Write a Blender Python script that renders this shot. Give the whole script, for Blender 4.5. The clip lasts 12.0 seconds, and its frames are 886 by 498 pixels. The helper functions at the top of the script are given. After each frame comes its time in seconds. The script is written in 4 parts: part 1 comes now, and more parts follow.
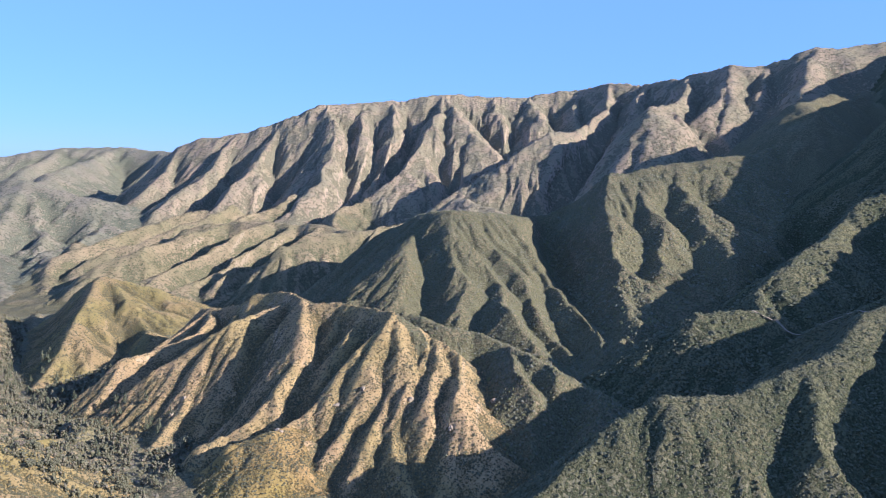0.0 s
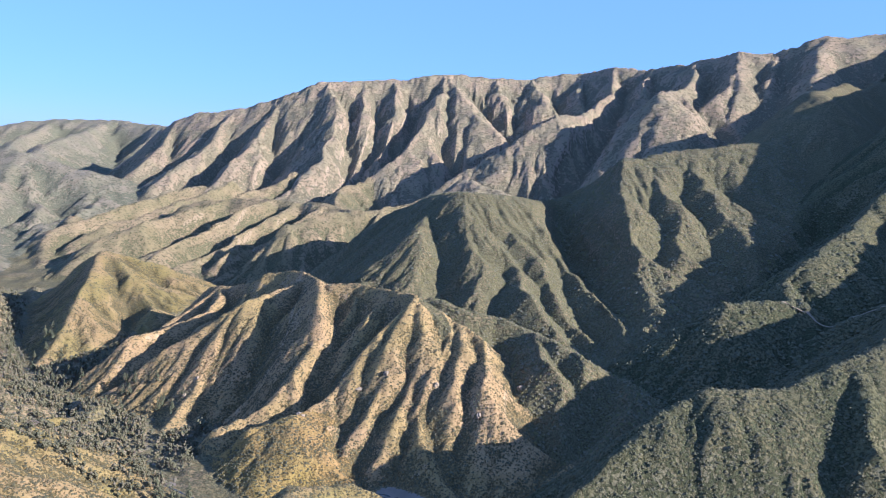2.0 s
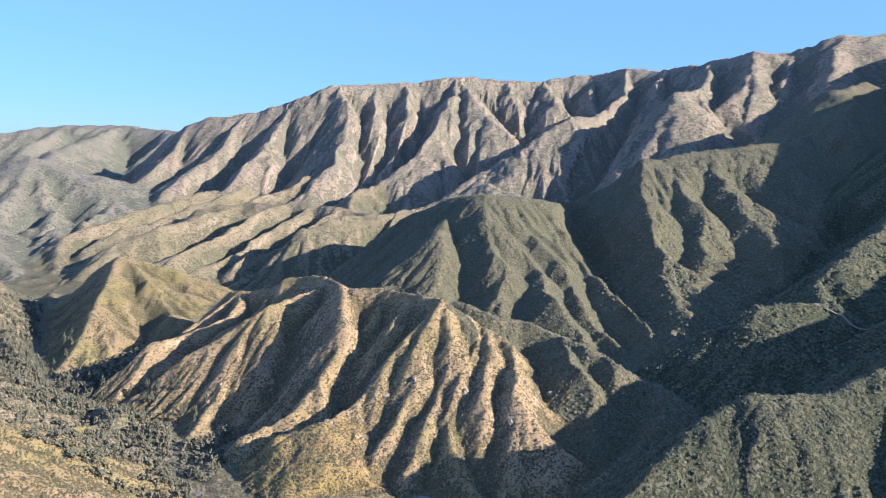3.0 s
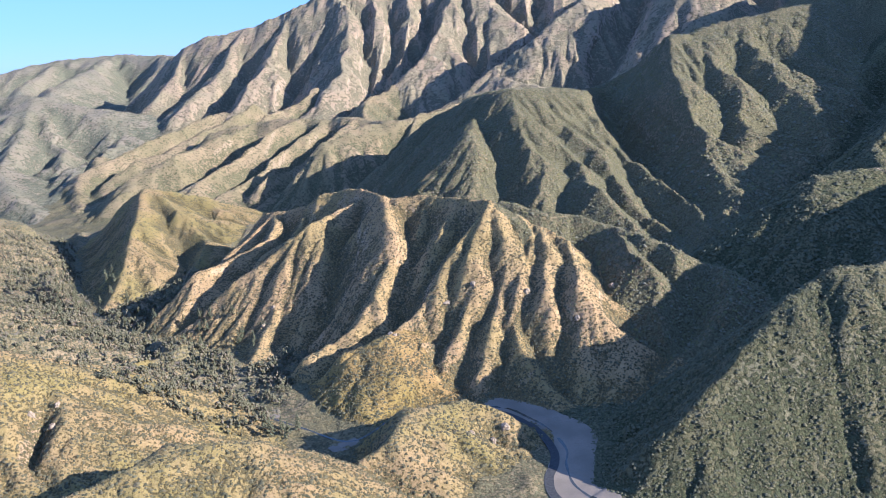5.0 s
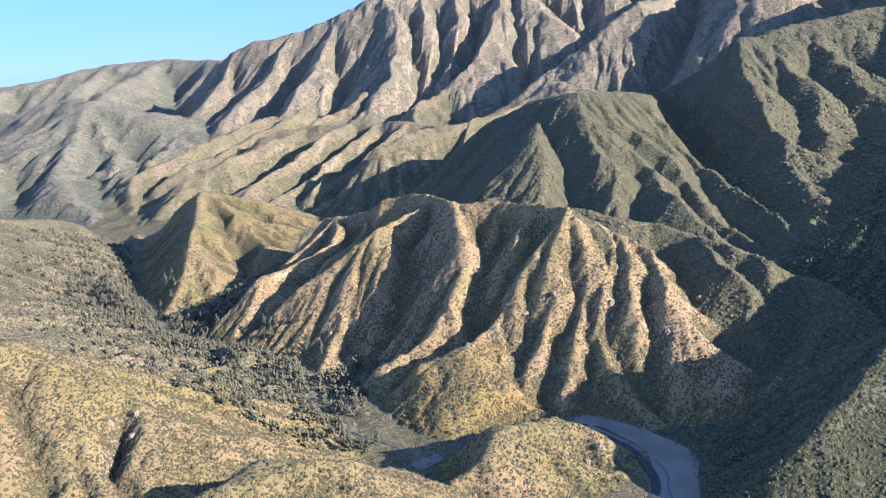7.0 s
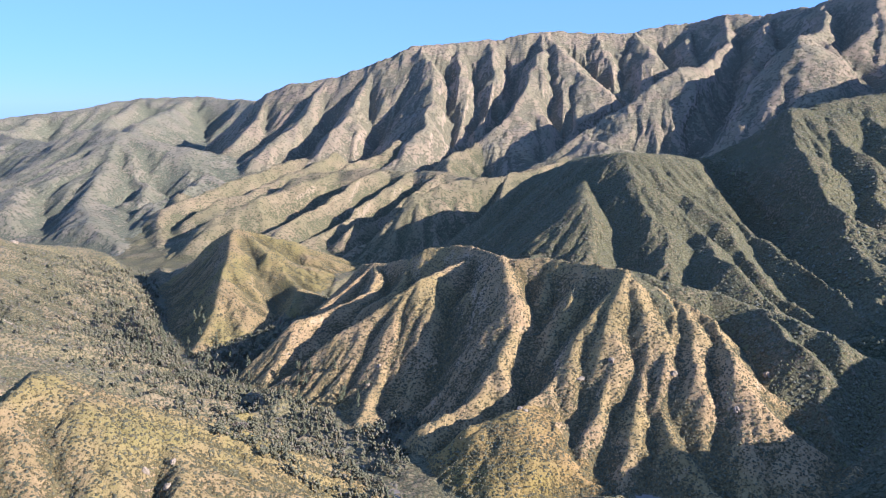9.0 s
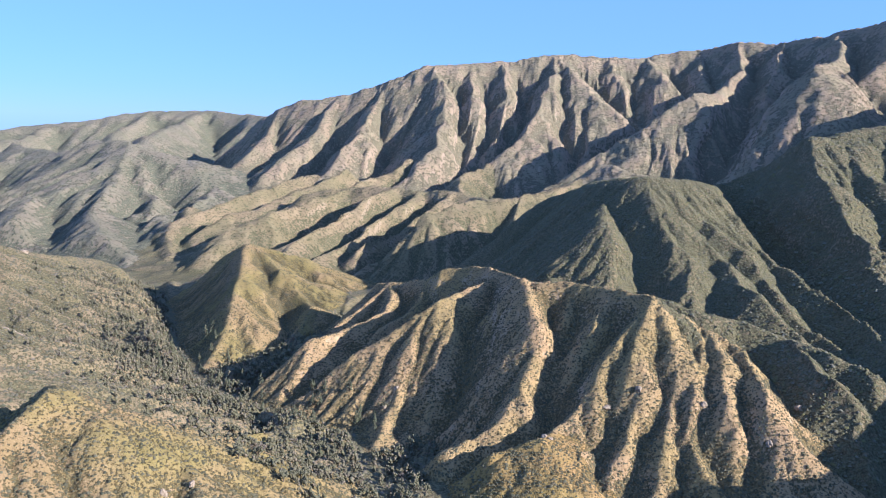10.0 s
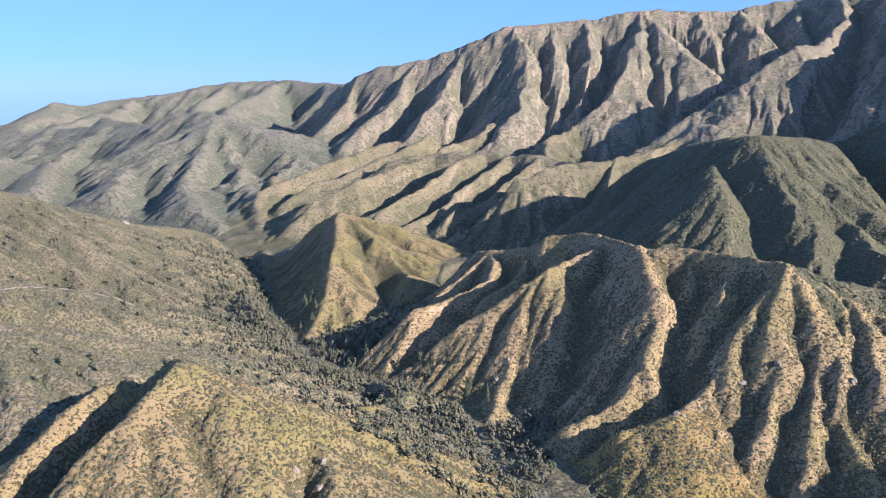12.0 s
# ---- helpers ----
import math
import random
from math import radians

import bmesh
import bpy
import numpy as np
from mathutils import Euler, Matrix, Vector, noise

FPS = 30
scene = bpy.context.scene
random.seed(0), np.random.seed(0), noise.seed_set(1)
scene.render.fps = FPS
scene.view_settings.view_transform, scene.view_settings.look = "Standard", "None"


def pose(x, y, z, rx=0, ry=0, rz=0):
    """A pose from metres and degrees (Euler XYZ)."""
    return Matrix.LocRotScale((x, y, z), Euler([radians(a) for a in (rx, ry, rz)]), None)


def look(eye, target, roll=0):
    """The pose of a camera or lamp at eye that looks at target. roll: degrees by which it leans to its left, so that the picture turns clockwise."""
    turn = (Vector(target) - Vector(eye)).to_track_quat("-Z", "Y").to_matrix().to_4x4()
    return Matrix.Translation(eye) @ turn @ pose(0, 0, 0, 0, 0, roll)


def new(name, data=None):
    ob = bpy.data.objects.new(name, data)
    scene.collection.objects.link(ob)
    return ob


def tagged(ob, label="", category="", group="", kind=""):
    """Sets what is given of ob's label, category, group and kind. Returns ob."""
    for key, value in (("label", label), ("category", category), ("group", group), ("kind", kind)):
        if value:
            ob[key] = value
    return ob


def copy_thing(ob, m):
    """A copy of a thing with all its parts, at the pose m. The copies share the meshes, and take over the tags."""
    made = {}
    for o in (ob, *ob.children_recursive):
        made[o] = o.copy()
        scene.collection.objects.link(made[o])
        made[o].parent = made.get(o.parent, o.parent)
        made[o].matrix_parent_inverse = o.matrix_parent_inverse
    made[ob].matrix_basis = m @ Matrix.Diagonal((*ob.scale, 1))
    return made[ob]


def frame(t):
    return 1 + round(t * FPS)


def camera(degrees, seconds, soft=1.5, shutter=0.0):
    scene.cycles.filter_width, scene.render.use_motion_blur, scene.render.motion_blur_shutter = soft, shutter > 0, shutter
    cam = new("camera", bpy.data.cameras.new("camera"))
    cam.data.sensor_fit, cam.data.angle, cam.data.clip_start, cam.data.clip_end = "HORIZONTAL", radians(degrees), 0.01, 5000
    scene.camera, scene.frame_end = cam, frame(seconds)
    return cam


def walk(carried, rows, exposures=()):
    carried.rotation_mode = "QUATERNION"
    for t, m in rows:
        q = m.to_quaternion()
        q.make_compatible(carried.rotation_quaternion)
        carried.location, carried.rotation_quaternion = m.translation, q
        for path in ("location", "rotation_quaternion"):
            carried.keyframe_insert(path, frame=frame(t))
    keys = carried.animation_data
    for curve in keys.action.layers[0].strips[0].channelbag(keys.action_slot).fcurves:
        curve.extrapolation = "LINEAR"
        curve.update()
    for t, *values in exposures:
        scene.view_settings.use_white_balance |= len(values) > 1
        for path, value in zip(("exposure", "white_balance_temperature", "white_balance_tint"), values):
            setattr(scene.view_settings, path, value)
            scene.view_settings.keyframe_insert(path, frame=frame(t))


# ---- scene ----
cam = camera(59.81, 12.0, 0.6)
PATH = [
    (0, look((-0.00, 0.00, 262.00), (-5.442, 99.133, 250.029), 1.13)),
    (0.5, look((-8.81, 4.84, 261.17), (-12.479, 103.877, 247.808), 1.42)),
    (1, look((-17.76, 9.55, 260.10), (-21.080, 108.441, 245.649), 1.66)),
    (1.5, look((-26.47, 14.41, 259.11), (-29.669, 113.280, 244.486), 2.20)),
    (2, look((-35.21, 19.08, 258.42), (-39.114, 117.977, 244.161), 2.57)),
    (2.5, look((-44.22, 23.79, 257.58), (-48.846, 122.683, 243.447), 2.36)),
    (3, look((-53.20, 28.67, 256.68), (-58.043, 127.576, 242.770), 2.11)),
    (3.5, look((-61.75, 33.17, 255.68), (-66.423, 131.216, 236.573), 0.79)),
    (3.7, look((-65.07, 34.92, 255.28), (-69.861, 131.998, 231.768), -0.58)),
    (5.3, look((-93.97, 48.90, 253.98), (-100.176, 145.183, 227.694), -3.59)),
    (5.5, look((-97.76, 50.88, 253.92), (-104.110, 147.246, 227.974), -3.56)),
    (6, look((-107.09, 55.92, 253.46), (-114.056, 152.495, 228.468), -3.37)),
    (6.5, look((-116.51, 61.08, 252.55), (-125.034, 157.471, 227.328), -3.39)),
    (7, look((-125.69, 66.82, 251.65), (-136.190, 162.995, 226.344), -3.48)),
    (8.8, look((-158.53, 87.38, 247.86), (-170.623, 184.385, 226.780), -1.06)),
    (9, look((-162.26, 89.69, 247.58), (-174.256, 187.181, 228.850), 0.06)),
    (9.5, look((-171.71, 94.92, 246.79), (-183.613, 192.698, 229.540), 0.96)),
    (10, look((-180.97, 99.50, 245.96), (-193.344, 197.398, 229.755), 1.49)),
    (10.5, look((-190.24, 104.44, 245.29), (-204.964, 201.850, 228.147), 1.41)),
    (11, look((-199.89, 108.99, 244.62), (-216.583, 205.897, 226.417), 1.07)),
    (11.5, look((-209.27, 113.77, 243.86), (-228.706, 209.908, 224.363), 0.32)),
    (12, look((-218.90, 119.14, 242.55), (-240.094, 214.658, 221.869), -0.10)),
]
walk(cam, PATH, exposures=[(0, 1.46, 4500, 12), (3.5, 1.62, 4500, 12), (6.5, 1.70, 4500, 12), (9.5, 1.53, 4500, 12), (12, 1.46, 4500, 12)])

# ---------------------------------------------------------------- light
SUN_AZ, SUN_EL = 110.0, 22.5          # degrees: azimuth clockwise from +y, elevation
world = bpy.data.worlds.new("sky")
scene.world = world
world.use_nodes = True
wn = world.node_tree.nodes
wl = world.node_tree.links
wn.clear()
sky = wn.new("ShaderNodeTexSky")
sky.sky_type = "NISHITA"
sky.sun_disc = False
sky.sun_elevation = radians(SUN_EL)
sky.sun_rotation = radians(SUN_AZ)
sky.altitude = 900
sky.air_density = 1.0
sky.dust_density = 0.0
sky.ozone_density = 5.0
back = wn.new("ShaderNodeBackground")
back.inputs["Strength"].default_value = 0.060
out = wn.new("ShaderNodeOutputWorld")
soft_sky = wn.new("ShaderNodeHueSaturation")
soft_sky.inputs["Saturation"].default_value = 0.84
wl.new(sky.outputs["Color"], soft_sky.inputs["Color"])
haze = wn.new("ShaderNodeMix")                  # the dry air evens out the sky
haze.data_type = "RGBA"
haze.inputs[0].default_value = 0.72
haze.inputs[7].default_value = (2.25, 3.1, 5.15, 1)
wl.new(soft_sky.outputs["Color"], haze.inputs[6])
wl.new(haze.outputs[2], back.inputs["Color"])
wl.new(back.outputs["Background"], out.inputs["Surface"])

sun_data = bpy.data.lights.new("sun", "SUN")
sun_data.energy = 5.0
sun_data.angle = radians(0.5)
sun_data.color = (1.0, 0.75, 0.49)
sun_ob = new("sun", sun_data)
to_sun = Vector((math.sin(radians(SUN_AZ)) * math.cos(radians(SUN_EL)),
                 math.cos(radians(SUN_AZ)) * math.cos(radians(SUN_EL)), math.sin(radians(SUN_EL))))
sun_ob.matrix_world = look(to_sun * 3000, (0, 0, 0))


# ---------------------------------------------------------------- noise on arrays
def hash2(ix, iy, seed):
    h = (ix * 374761393 + iy * 668265263 + seed * 974634761) & 0xFFFFFFFF
    h = ((h ^ (h >> 13)) * 1274126177) & 0xFFFFFFFF
    return (h ^ (h >> 16)) & 0xFFFFFFFF


def perlin(x, y, seed=0):
    """Gradient noise, about -1 to 1, on arrays."""
    x0, y0 = np.floor(x).astype(np.int64), np.floor(y).astype(np.int64)
    fx, fy = x - x0, y - y0
    u, v = fx * fx * fx * (fx * (fx * 6 - 15) + 10), fy * fy * fy * (fy * (fy * 6 - 15) + 10)

    def corner(dx, dy):
        a = hash2(x0 + dx, y0 + dy, seed) * (2 * math.pi / 4294967296.0)
        return np.cos(a) * (fx - dx) + np.sin(a) * (fy - dy)

    a = corner(0, 0) * (1 - u) + corner(1, 0) * u
    b = corner(0, 1) * (1 - u) + corner(1, 1) * u
    return 1.5 * (a * (1 - v) + b * v)


def fbm(x, y, size, octaves=4, seed=0, gain=0.5):
    total, amp = np.zeros_like(x), 1.0
    for k in range(octaves):
        total += amp * perlin(x / size, y / size, seed + 17 * k)
        size, amp = size * 0.48, amp * gain
    return total


def smooth(a, b, x):
    t = np.clip((x - a) / (b - a), 0, 1)
    return t * t * (3 - 2 * t)


# ---------------------------------------------------------------- the lie of the land
# Each ridge: hill it belongs to, steepness of its flanks, crest line (x, y, z), roundness of its crest.
RIDGES = []


def ridge(hill, steep, crest, blunt=5.0):
    RIDGES.append((hill, steep, crest, blunt, len(RIDGES) + 1))


# the far range: skyline and its long spurs
ridge("far_range", 0.80, [(-1227, 2900, 246), (-1064, 2700, 281), (-904, 2640, 316), (-725, 2620, 360), (-611, 2620, 405), (-556, 2630, 423), (-448, 2670, 437), (-277, 2690, 456), (-158, 2700, 478), (-9, 2720, 468), (146, 2740, 479)], 4)
ridge("far_range", 0.74, [(146, 2740, 479), (299, 2740, 500), (405, 2640, 514), (520, 2540, 505), (581, 2380, 512), (666, 2200, 528), (756, 2180, 523), (863, 2150, 565), (989, 2150, 576), (1177, 2150, 590)], 4)
ridge("far_range", 0.70, [(-1064, 2700, 281), (-1068, 2512, 187), (-1088, 2342, 102), (-1118, 2238, 47)], 3)
ridge("far_range", 0.70, [(-864, 2635, 323), (-876, 2417, 214), (-919, 2271, 138), (-951, 2185, 91)], 3)
ridge("far_range", 0.70, [(-706, 2620, 364), (-714, 2384, 246), (-740, 2190, 148), (-771, 2092, 97)], 3)
ridge("far_range", 0.75, [(-552, 2630, 423), (-479, 2448, 335), (-465, 2302, 269), (-451, 2120, 186), (-497, 1986, 123), (-557, 1936, 88)], 3)
ridge("far_range", 0.60, [(-430, 2675, 438), (-405, 2460, 329), (-404, 2302, 250), (-366, 2219, 203)], 3)
ridge("far_range", 0.60, [(-325, 2685, 450), (-297, 2452, 333), (-301, 2276, 246), (-302, 2166, 191)], 3)
ridge("far_range", 0.70, [(-158, 2700, 478), (-173, 2431, 355), (-210, 2258, 274), (-231, 2145, 221), (-284, 2083, 184)], 3)
ridge("far_range", 0.65, [(-158, 2700, 478), (-88, 2470, 377), (-24, 2336, 315), (44, 2223, 260)], 3)
ridge("far_range", 0.60, [(10, 2720, 469), (29, 2553, 385), (37, 2422, 320)], 3)
ridge("far_range", 0.65, [(146, 2740, 479), (162, 2525, 398), (218, 2448, 362), (261, 2437, 346)], 3)
ridge("far_range", 0.60, [(299, 2740, 500), (271, 2555, 421), (300, 2421, 364)], 3)
ridge("far_range", 0.7, [(405, 2640, 514), (369, 2400, 416), (261, 2150, 352), (152, 1950, 317), (82, 1900, 275), (28, 1870, 246), (-50, 1840, 193), (-113, 1800, 151), (-173, 1760, 114)], 3)
ridge("far_range", 0.7, [(152, 1950, 317), (167, 1830, 252), (156, 1740, 191)], 3)
ridge("far_range", 0.7, [(89, 1905, 278), (73, 1810, 210), (46, 1740, 167)], 3)
ridge("far_range", 0.7, [(520, 2540, 505), (413, 2250, 409), (318, 2000, 320), (273, 1870, 254), (199, 1780, 191), (153, 1740, 153)], 3)
ridge("far_range", 0.7, [(298, 1950, 291), (292, 1820, 232), (281, 1780, 194)], 3)
ridge("far_range", 0.75, [(592, 2360, 508), (478, 2000, 417), (373, 1820, 380), (340, 1740, 315), (323, 1680, 254)], 3)
ridge("far_range", 0.75, [(454, 1880, 394), (428, 1790, 332), (374, 1700, 262)], 3)
ridge("far_range", 0.65, [(666, 2200, 528), (566, 2000, 434), (493, 1900, 384), (466, 1820, 322)], 3)
ridge("far_range", 0.65, [(666, 2200, 528), (608, 1980, 427), (545, 1830, 344)], 3)
ridge("far_range", 0.65, [(756, 2180, 523), (676, 1980, 423), (615, 1850, 354)], 3)
ridge("far_range", 0.65, [(863, 2150, 565), (773, 1950, 464), (667, 1800, 385)], 3)
ridge("far_range", 0.5, [(-60, 1700, 169), (-24, 1640, 164), (17, 1600, 156), (44, 1560, 147)], 3)
ridge("far_range", 0.50, [(400, 3100, 540), (483, 3100, 557), (624, 3100, 563), (709, 3000, 553), (1300, 2900, 600)])
# distant range in the left background
ridge("distant_range", 0.42, [(-4200, 3700, 10), (-3639, 3900, 16), (-3290, 3700, 92), (-3011, 3600, 169), (-2958, 3700, 144), (-2690, 3850, 189),
      (-2239, 4000, 268), (-1908, 3950, 275), (-1477, 3600, 250), (-1100, 3300, 240)])
ridge("distant_range", 0.62, [(-2239, 4000, 268), (-2100, 3400, 160), (-1900, 2900, 90), (-1750, 2500, 45)])
ridge("distant_range", 0.62, [(-1908, 3950, 275), (-1693, 2900, 165), (-1417, 2320, 150), (-1221, 2230, 110), (-1137, 2180, 50)])
ridge("distant_range", 0.62, [(-2690, 3850, 189), (-2574, 3000, 70), (-2300, 2550, 10)])
ridge("distant_range", 0.62, [(-1417, 2320, 150), (-1500, 2150, 70), (-1600, 2080, 20)])
# the broad slope above the canyon mouth
ridge("canyon_slope", 0.40, [(-1200, 2260, 120), (-1408, 2300, 150), (-1660, 2450, 120), (-2055, 2700, 108), (-2544, 3000, 63), (-3200, 3200, 20)], 8)
ridge("canyon_slope", 0.66, [(-1600, 2420, 165), (-1408, 2300, 156), (-1219, 2050, 67), (-1076, 1850, 4), (-995, 1550, -39)], 8)
ridge("canyon_slope", 0.62, [(-1799, 2700, 98), (-1768, 2450, 30), (-1716, 2200, -31), (-1705, 2000, -63)], 4)
ridge("canyon_slope", 0.62, [(-1463, 2450, 95), (-1453, 2200, 35), (-1411, 1950, -17), (-1413, 1800, -62)], 4)
ridge("canyon_slope", 0.62, [(-1275, 2350, 112), (-1245, 2150, 51), (-1231, 2000, -4), (-1239, 1850, -50)], 4)
ridge("canyon_slope", 0.62, [(-2163, 2900, 62), (-2115, 2600, -23), (-2040, 2350, -65)], 4)
ridge("canyon_slope", 0.62, [(-1035, 2000, 45), (-1089, 1880, 17), (-1100, 1750, -21)], 4)
ridge("canyon_slope", 0.50, [(-1339, 1900, -31), (-1145, 1700, -47), (-1014, 1560, -59)], 4)
ridge("canyon_slope", 0.50, [(-1021, 1750, -11), (-976, 1600, -44), (-930, 1490, -62)], 4)
ridge("canyon_slope", 0.50, [(-1516, 2000, -55), (-1301, 1760, -66)], 4)
ridge("canyon_slope", 0.50, [(-1127, 1800, -39), (-1050, 1640, -57)], 4)
ridge("canyon_slope", 0.45, [(-1900, 2150, 22), (-1700, 1850, 0), (-1560, 1680, -18)], 4)
ridge("canyon_slope", 0.45, [(-1500, 1950, 26), (-1350, 1700, 2), (-1220, 1560, -16)], 4)
ridge("canyon_slope", 0.45, [(-1250, 1800, 22), (-1120, 1620, -2), (-1040, 1520, -20)], 4)
ridge("canyon_slope", 0.45, [(-2200, 2300, 16), (-2050, 2000, -4), (-1900, 1800, -22)], 4)
ridge("canyon_slope", 0.66, [(-1408, 2300, 156), (-1300, 1980, 60), (-1230, 1700, -30)], 6)
ridge("canyon_slope", 0.66, [(-1800, 2700, 120), (-1660, 2400, 72), (-1498, 2050, 15), (-1385, 1750, -47)], 6)
ridge("canyon_slope", 0.66, [(-2300, 3000, 120), (-2055, 2700, 112), (-1811, 2200, 11), (-1661, 1900, -56)], 6)
ridge("canyon_slope", 0.66, [(-2055, 2700, 112), (-1950, 2300, 40), (-1880, 2050, -30)], 6)
ridge("canyon_slope", 0.66, [(-2800, 3300, 90), (-2544, 3000, 63), (-2295, 2500, -20), (-2127, 2200, -62)], 6)
# foothills between the far range and the dome
ridge("foothill", 0.70, [(-1137, 2180, 60), (-1050, 1920, 24), (-965, 1700, -8), (-905, 1540, -36)], 3)
ridge("foothill", 0.70, [(-1000, 1720, 12), (-935, 1580, -14), (-880, 1460, -38)], 3)
ridge("foothill", 0.70, [(-720, 1600, 55), (-790, 1500, 20), (-840, 1410, -36)], 3)
ridge("foothill", 0.70, [(-610, 1420, 30), (-700, 1330, 0), (-760, 1280, -28)], 3)
ridge("foothill", 0.70, [(-80, 1740, 150), (-107, 1654, 140), (-257, 1580, 97), (-357, 1700, 103), (-434, 1740, 100), (-499, 1765, 106), (-618, 1800, 93), (-720, 1790, 76)], 3)
ridge("foothill", 0.70, [(-107, 1654, 138), (-215, 1520, 115), (-319, 1456, 109), (-373, 1399, 93), (-438, 1340, 26), (-470, 1290, 2)], 3)
ridge("foothill", 0.70, [(-215, 1520, 115), (-237, 1398, 80), (-280, 1330, 50)], 3)
ridge("foothill", 0.70, [(-499, 1765, 106), (-560, 1600, 75), (-610, 1420, 30), (-660, 1290, -10)], 3)
ridge("foothill", 0.70, [(-430, 1740, 100), (-500, 1560, 68), (-545, 1400, 24), (-570, 1290, -2)], 3)
ridge("foothill", 0.70, [(-618, 1800, 93), (-720, 1600, 55), (-800, 1450, 0)], 3)
ridge("foothill", 0.70, [(-357, 1700, 103), (-430, 1500, 62), (-470, 1400, 42)], 3)
ridge("foothill", 0.70, [(-800, 2100, 105), (-900, 1900, 60), (-1000, 1720, 10)], 3)
ridge("foothill", 0.70, [(-690, 2050, 118), (-760, 1900, 85), (-860, 1750, 40), (-900, 1640, 0)], 3)
ridge("foothill", 0.70, [(-520, 2090, 150), (-600, 1960, 110), (-640, 1880, 85)], 3)
ridge("foothill", 0.70, [(-340, 2050, 160), (-380, 1930, 125), (-357, 1800, 100)], 3)
# the hill beside the canyon mouth
ridge("canyon_hill", 0.52, [(-480, 1230, 12), (-540, 1210, 38), (-612, 1192, 59), (-575, 1073, 41), (-560, 1000, 16), (-531, 887, -18)], 5)
ridge("canyon_hill", 0.56, [(-612, 1192, 59), (-600, 1074, 52), (-594, 1010, 40), (-592, 981, 22), (-613, 940, -10)], 4)
ridge("canyon_hill", 0.52, [(-600, 1180, 56), (-540, 1110, 38), (-500, 1049, 20), (-455, 1000, 14)], 5)
ridge("canyon_hill", 0.56, [(-612, 1192, 59), (-650, 1100, 24), (-665, 1040, -12)], 4)
ridge("canyon_hill", 0.56, [(-640, 1200, 48), (-700, 1170, 20), (-735, 1150, -15)], 4)
ridge("canyon_hill", 0.72, [(-625, 1165, 46), (-662, 1120, 18), (-690, 1085, -18)], 2)
ridge("canyon_hill", 0.72, [(-618, 1140, 44), (-640, 1080, 14), (-655, 1030, -16)], 2)
ridge("canyon_hill", 0.72, [(-600, 1074, 38), (-625, 1020, 6), (-640, 985, -18)], 2)
ridge("canyon_hill", 0.72, [(-575, 1073, 41), (-575, 1010, 18), (-580, 960, -6)], 2)
ridge("canyon_hill", 0.72, [(-545, 1110, 40), (-530, 1050, 22), (-520, 980, 2), (-515, 930, -14)], 2)
ridge("canyon_hill", 0.72, [(-520, 1075, 28), (-490, 1020, 10), (-485, 960, -8)], 2)
# the dome
ridge("dome_hill", 0.66, [(-224, 1380, 61), (-158, 1310, 140), (-111, 1280, 158), (-95, 1180, 171), (-50, 1115, 184), (10, 1150, 178), (57, 1260, 165), (110, 1400, 150)], 12)
ridge("dome_hill", 0.70, [(40, 1180, 166), (63, 1085, 138), (84, 1007, 108), (88, 953, 97), (103, 900, 88), (130, 825, 77)], 5)
ridge("dome_hill", 0.62, [(-95, 1180, 164), (-108, 1005, 137), (-131, 968, 98), (-165, 925, 82)], 5)
ridge("dome_hill", 0.62, [(-108, 1005, 137), (-108, 950, 102), (-111, 903, 80)], 5)
ridge("dome_hill", 0.62, [(-70, 1120, 168), (-78, 1010, 128), (-76, 940, 96), (-60, 880, 76)], 5)
ridge("dome_hill", 0.62, [(-50, 1115, 182), (-48, 1040, 158), (-37, 964, 125), (-28, 902, 93), (-5, 857, 71)], 5)
ridge("dome_hill", 0.62, [(10, 1120, 168), (10, 1010, 132), (11, 912, 100), (32, 858, 90), (46, 837, 73)], 5)
ridge("dome_hill", 0.62, [(35, 1110, 152), (48, 1000, 116), (62, 920, 94), (80, 850, 78)], 5)
# the green ridge at the dome's foot
ridge("dome_hill", 0.74, [(-75, 800, 95), (-45, 770, 92), (-10, 777, 84), (40, 720, 77), (72, 680, 71), (92, 640, 48)], 4)
ridge("dome_hill", 0.76, [(20, 740, 80), (25, 672, 75), (45, 645, 56), (58, 630, 42), (62, 605, 26)], 4)
# the spur right of the dome, and the mountain from which it falls
ridge("long_spur", 0.60, [(1000, 1900, 470), (778, 1750, 420), (667, 1620, 392), (603, 1561, 380), (522, 1440, 292), (472, 1420, 276), (411, 1380, 268), (322, 1350, 255), (236, 1310, 240), (170, 1277, 234)], 9)
ridge("long_spur", 0.56, [(170, 1277, 234), (165, 1150, 188), (148, 1018, 147), (170, 968, 118), (162, 895, 98), (174, 833, 82)], 6)
ridge("long_spur", 0.56, [(236, 1290, 232), (236, 1246, 213), (252, 1150, 186), (225, 1040, 142), (193, 950, 112), (185, 920, 96)], 6)
ridge("long_spur", 0.56, [(322, 1350, 255), (300, 1200, 200), (301, 1103, 168), (265, 1020, 122)], 6)
ridge("long_spur", 0.56, [(150, 1120, 170), (126, 997, 129), (122, 940, 100)], 6)
ridge("high_mountain", 0.55, [(1500, 2250, 640), (1150, 2100, 600), (1050, 1800, 555), (1000, 1575, 510), (900, 1340, 490), (815, 1080, 400), (770, 1000, 325), (700, 890, 285), (645, 800, 258), (565, 600, 240), (600, 350, 205)])
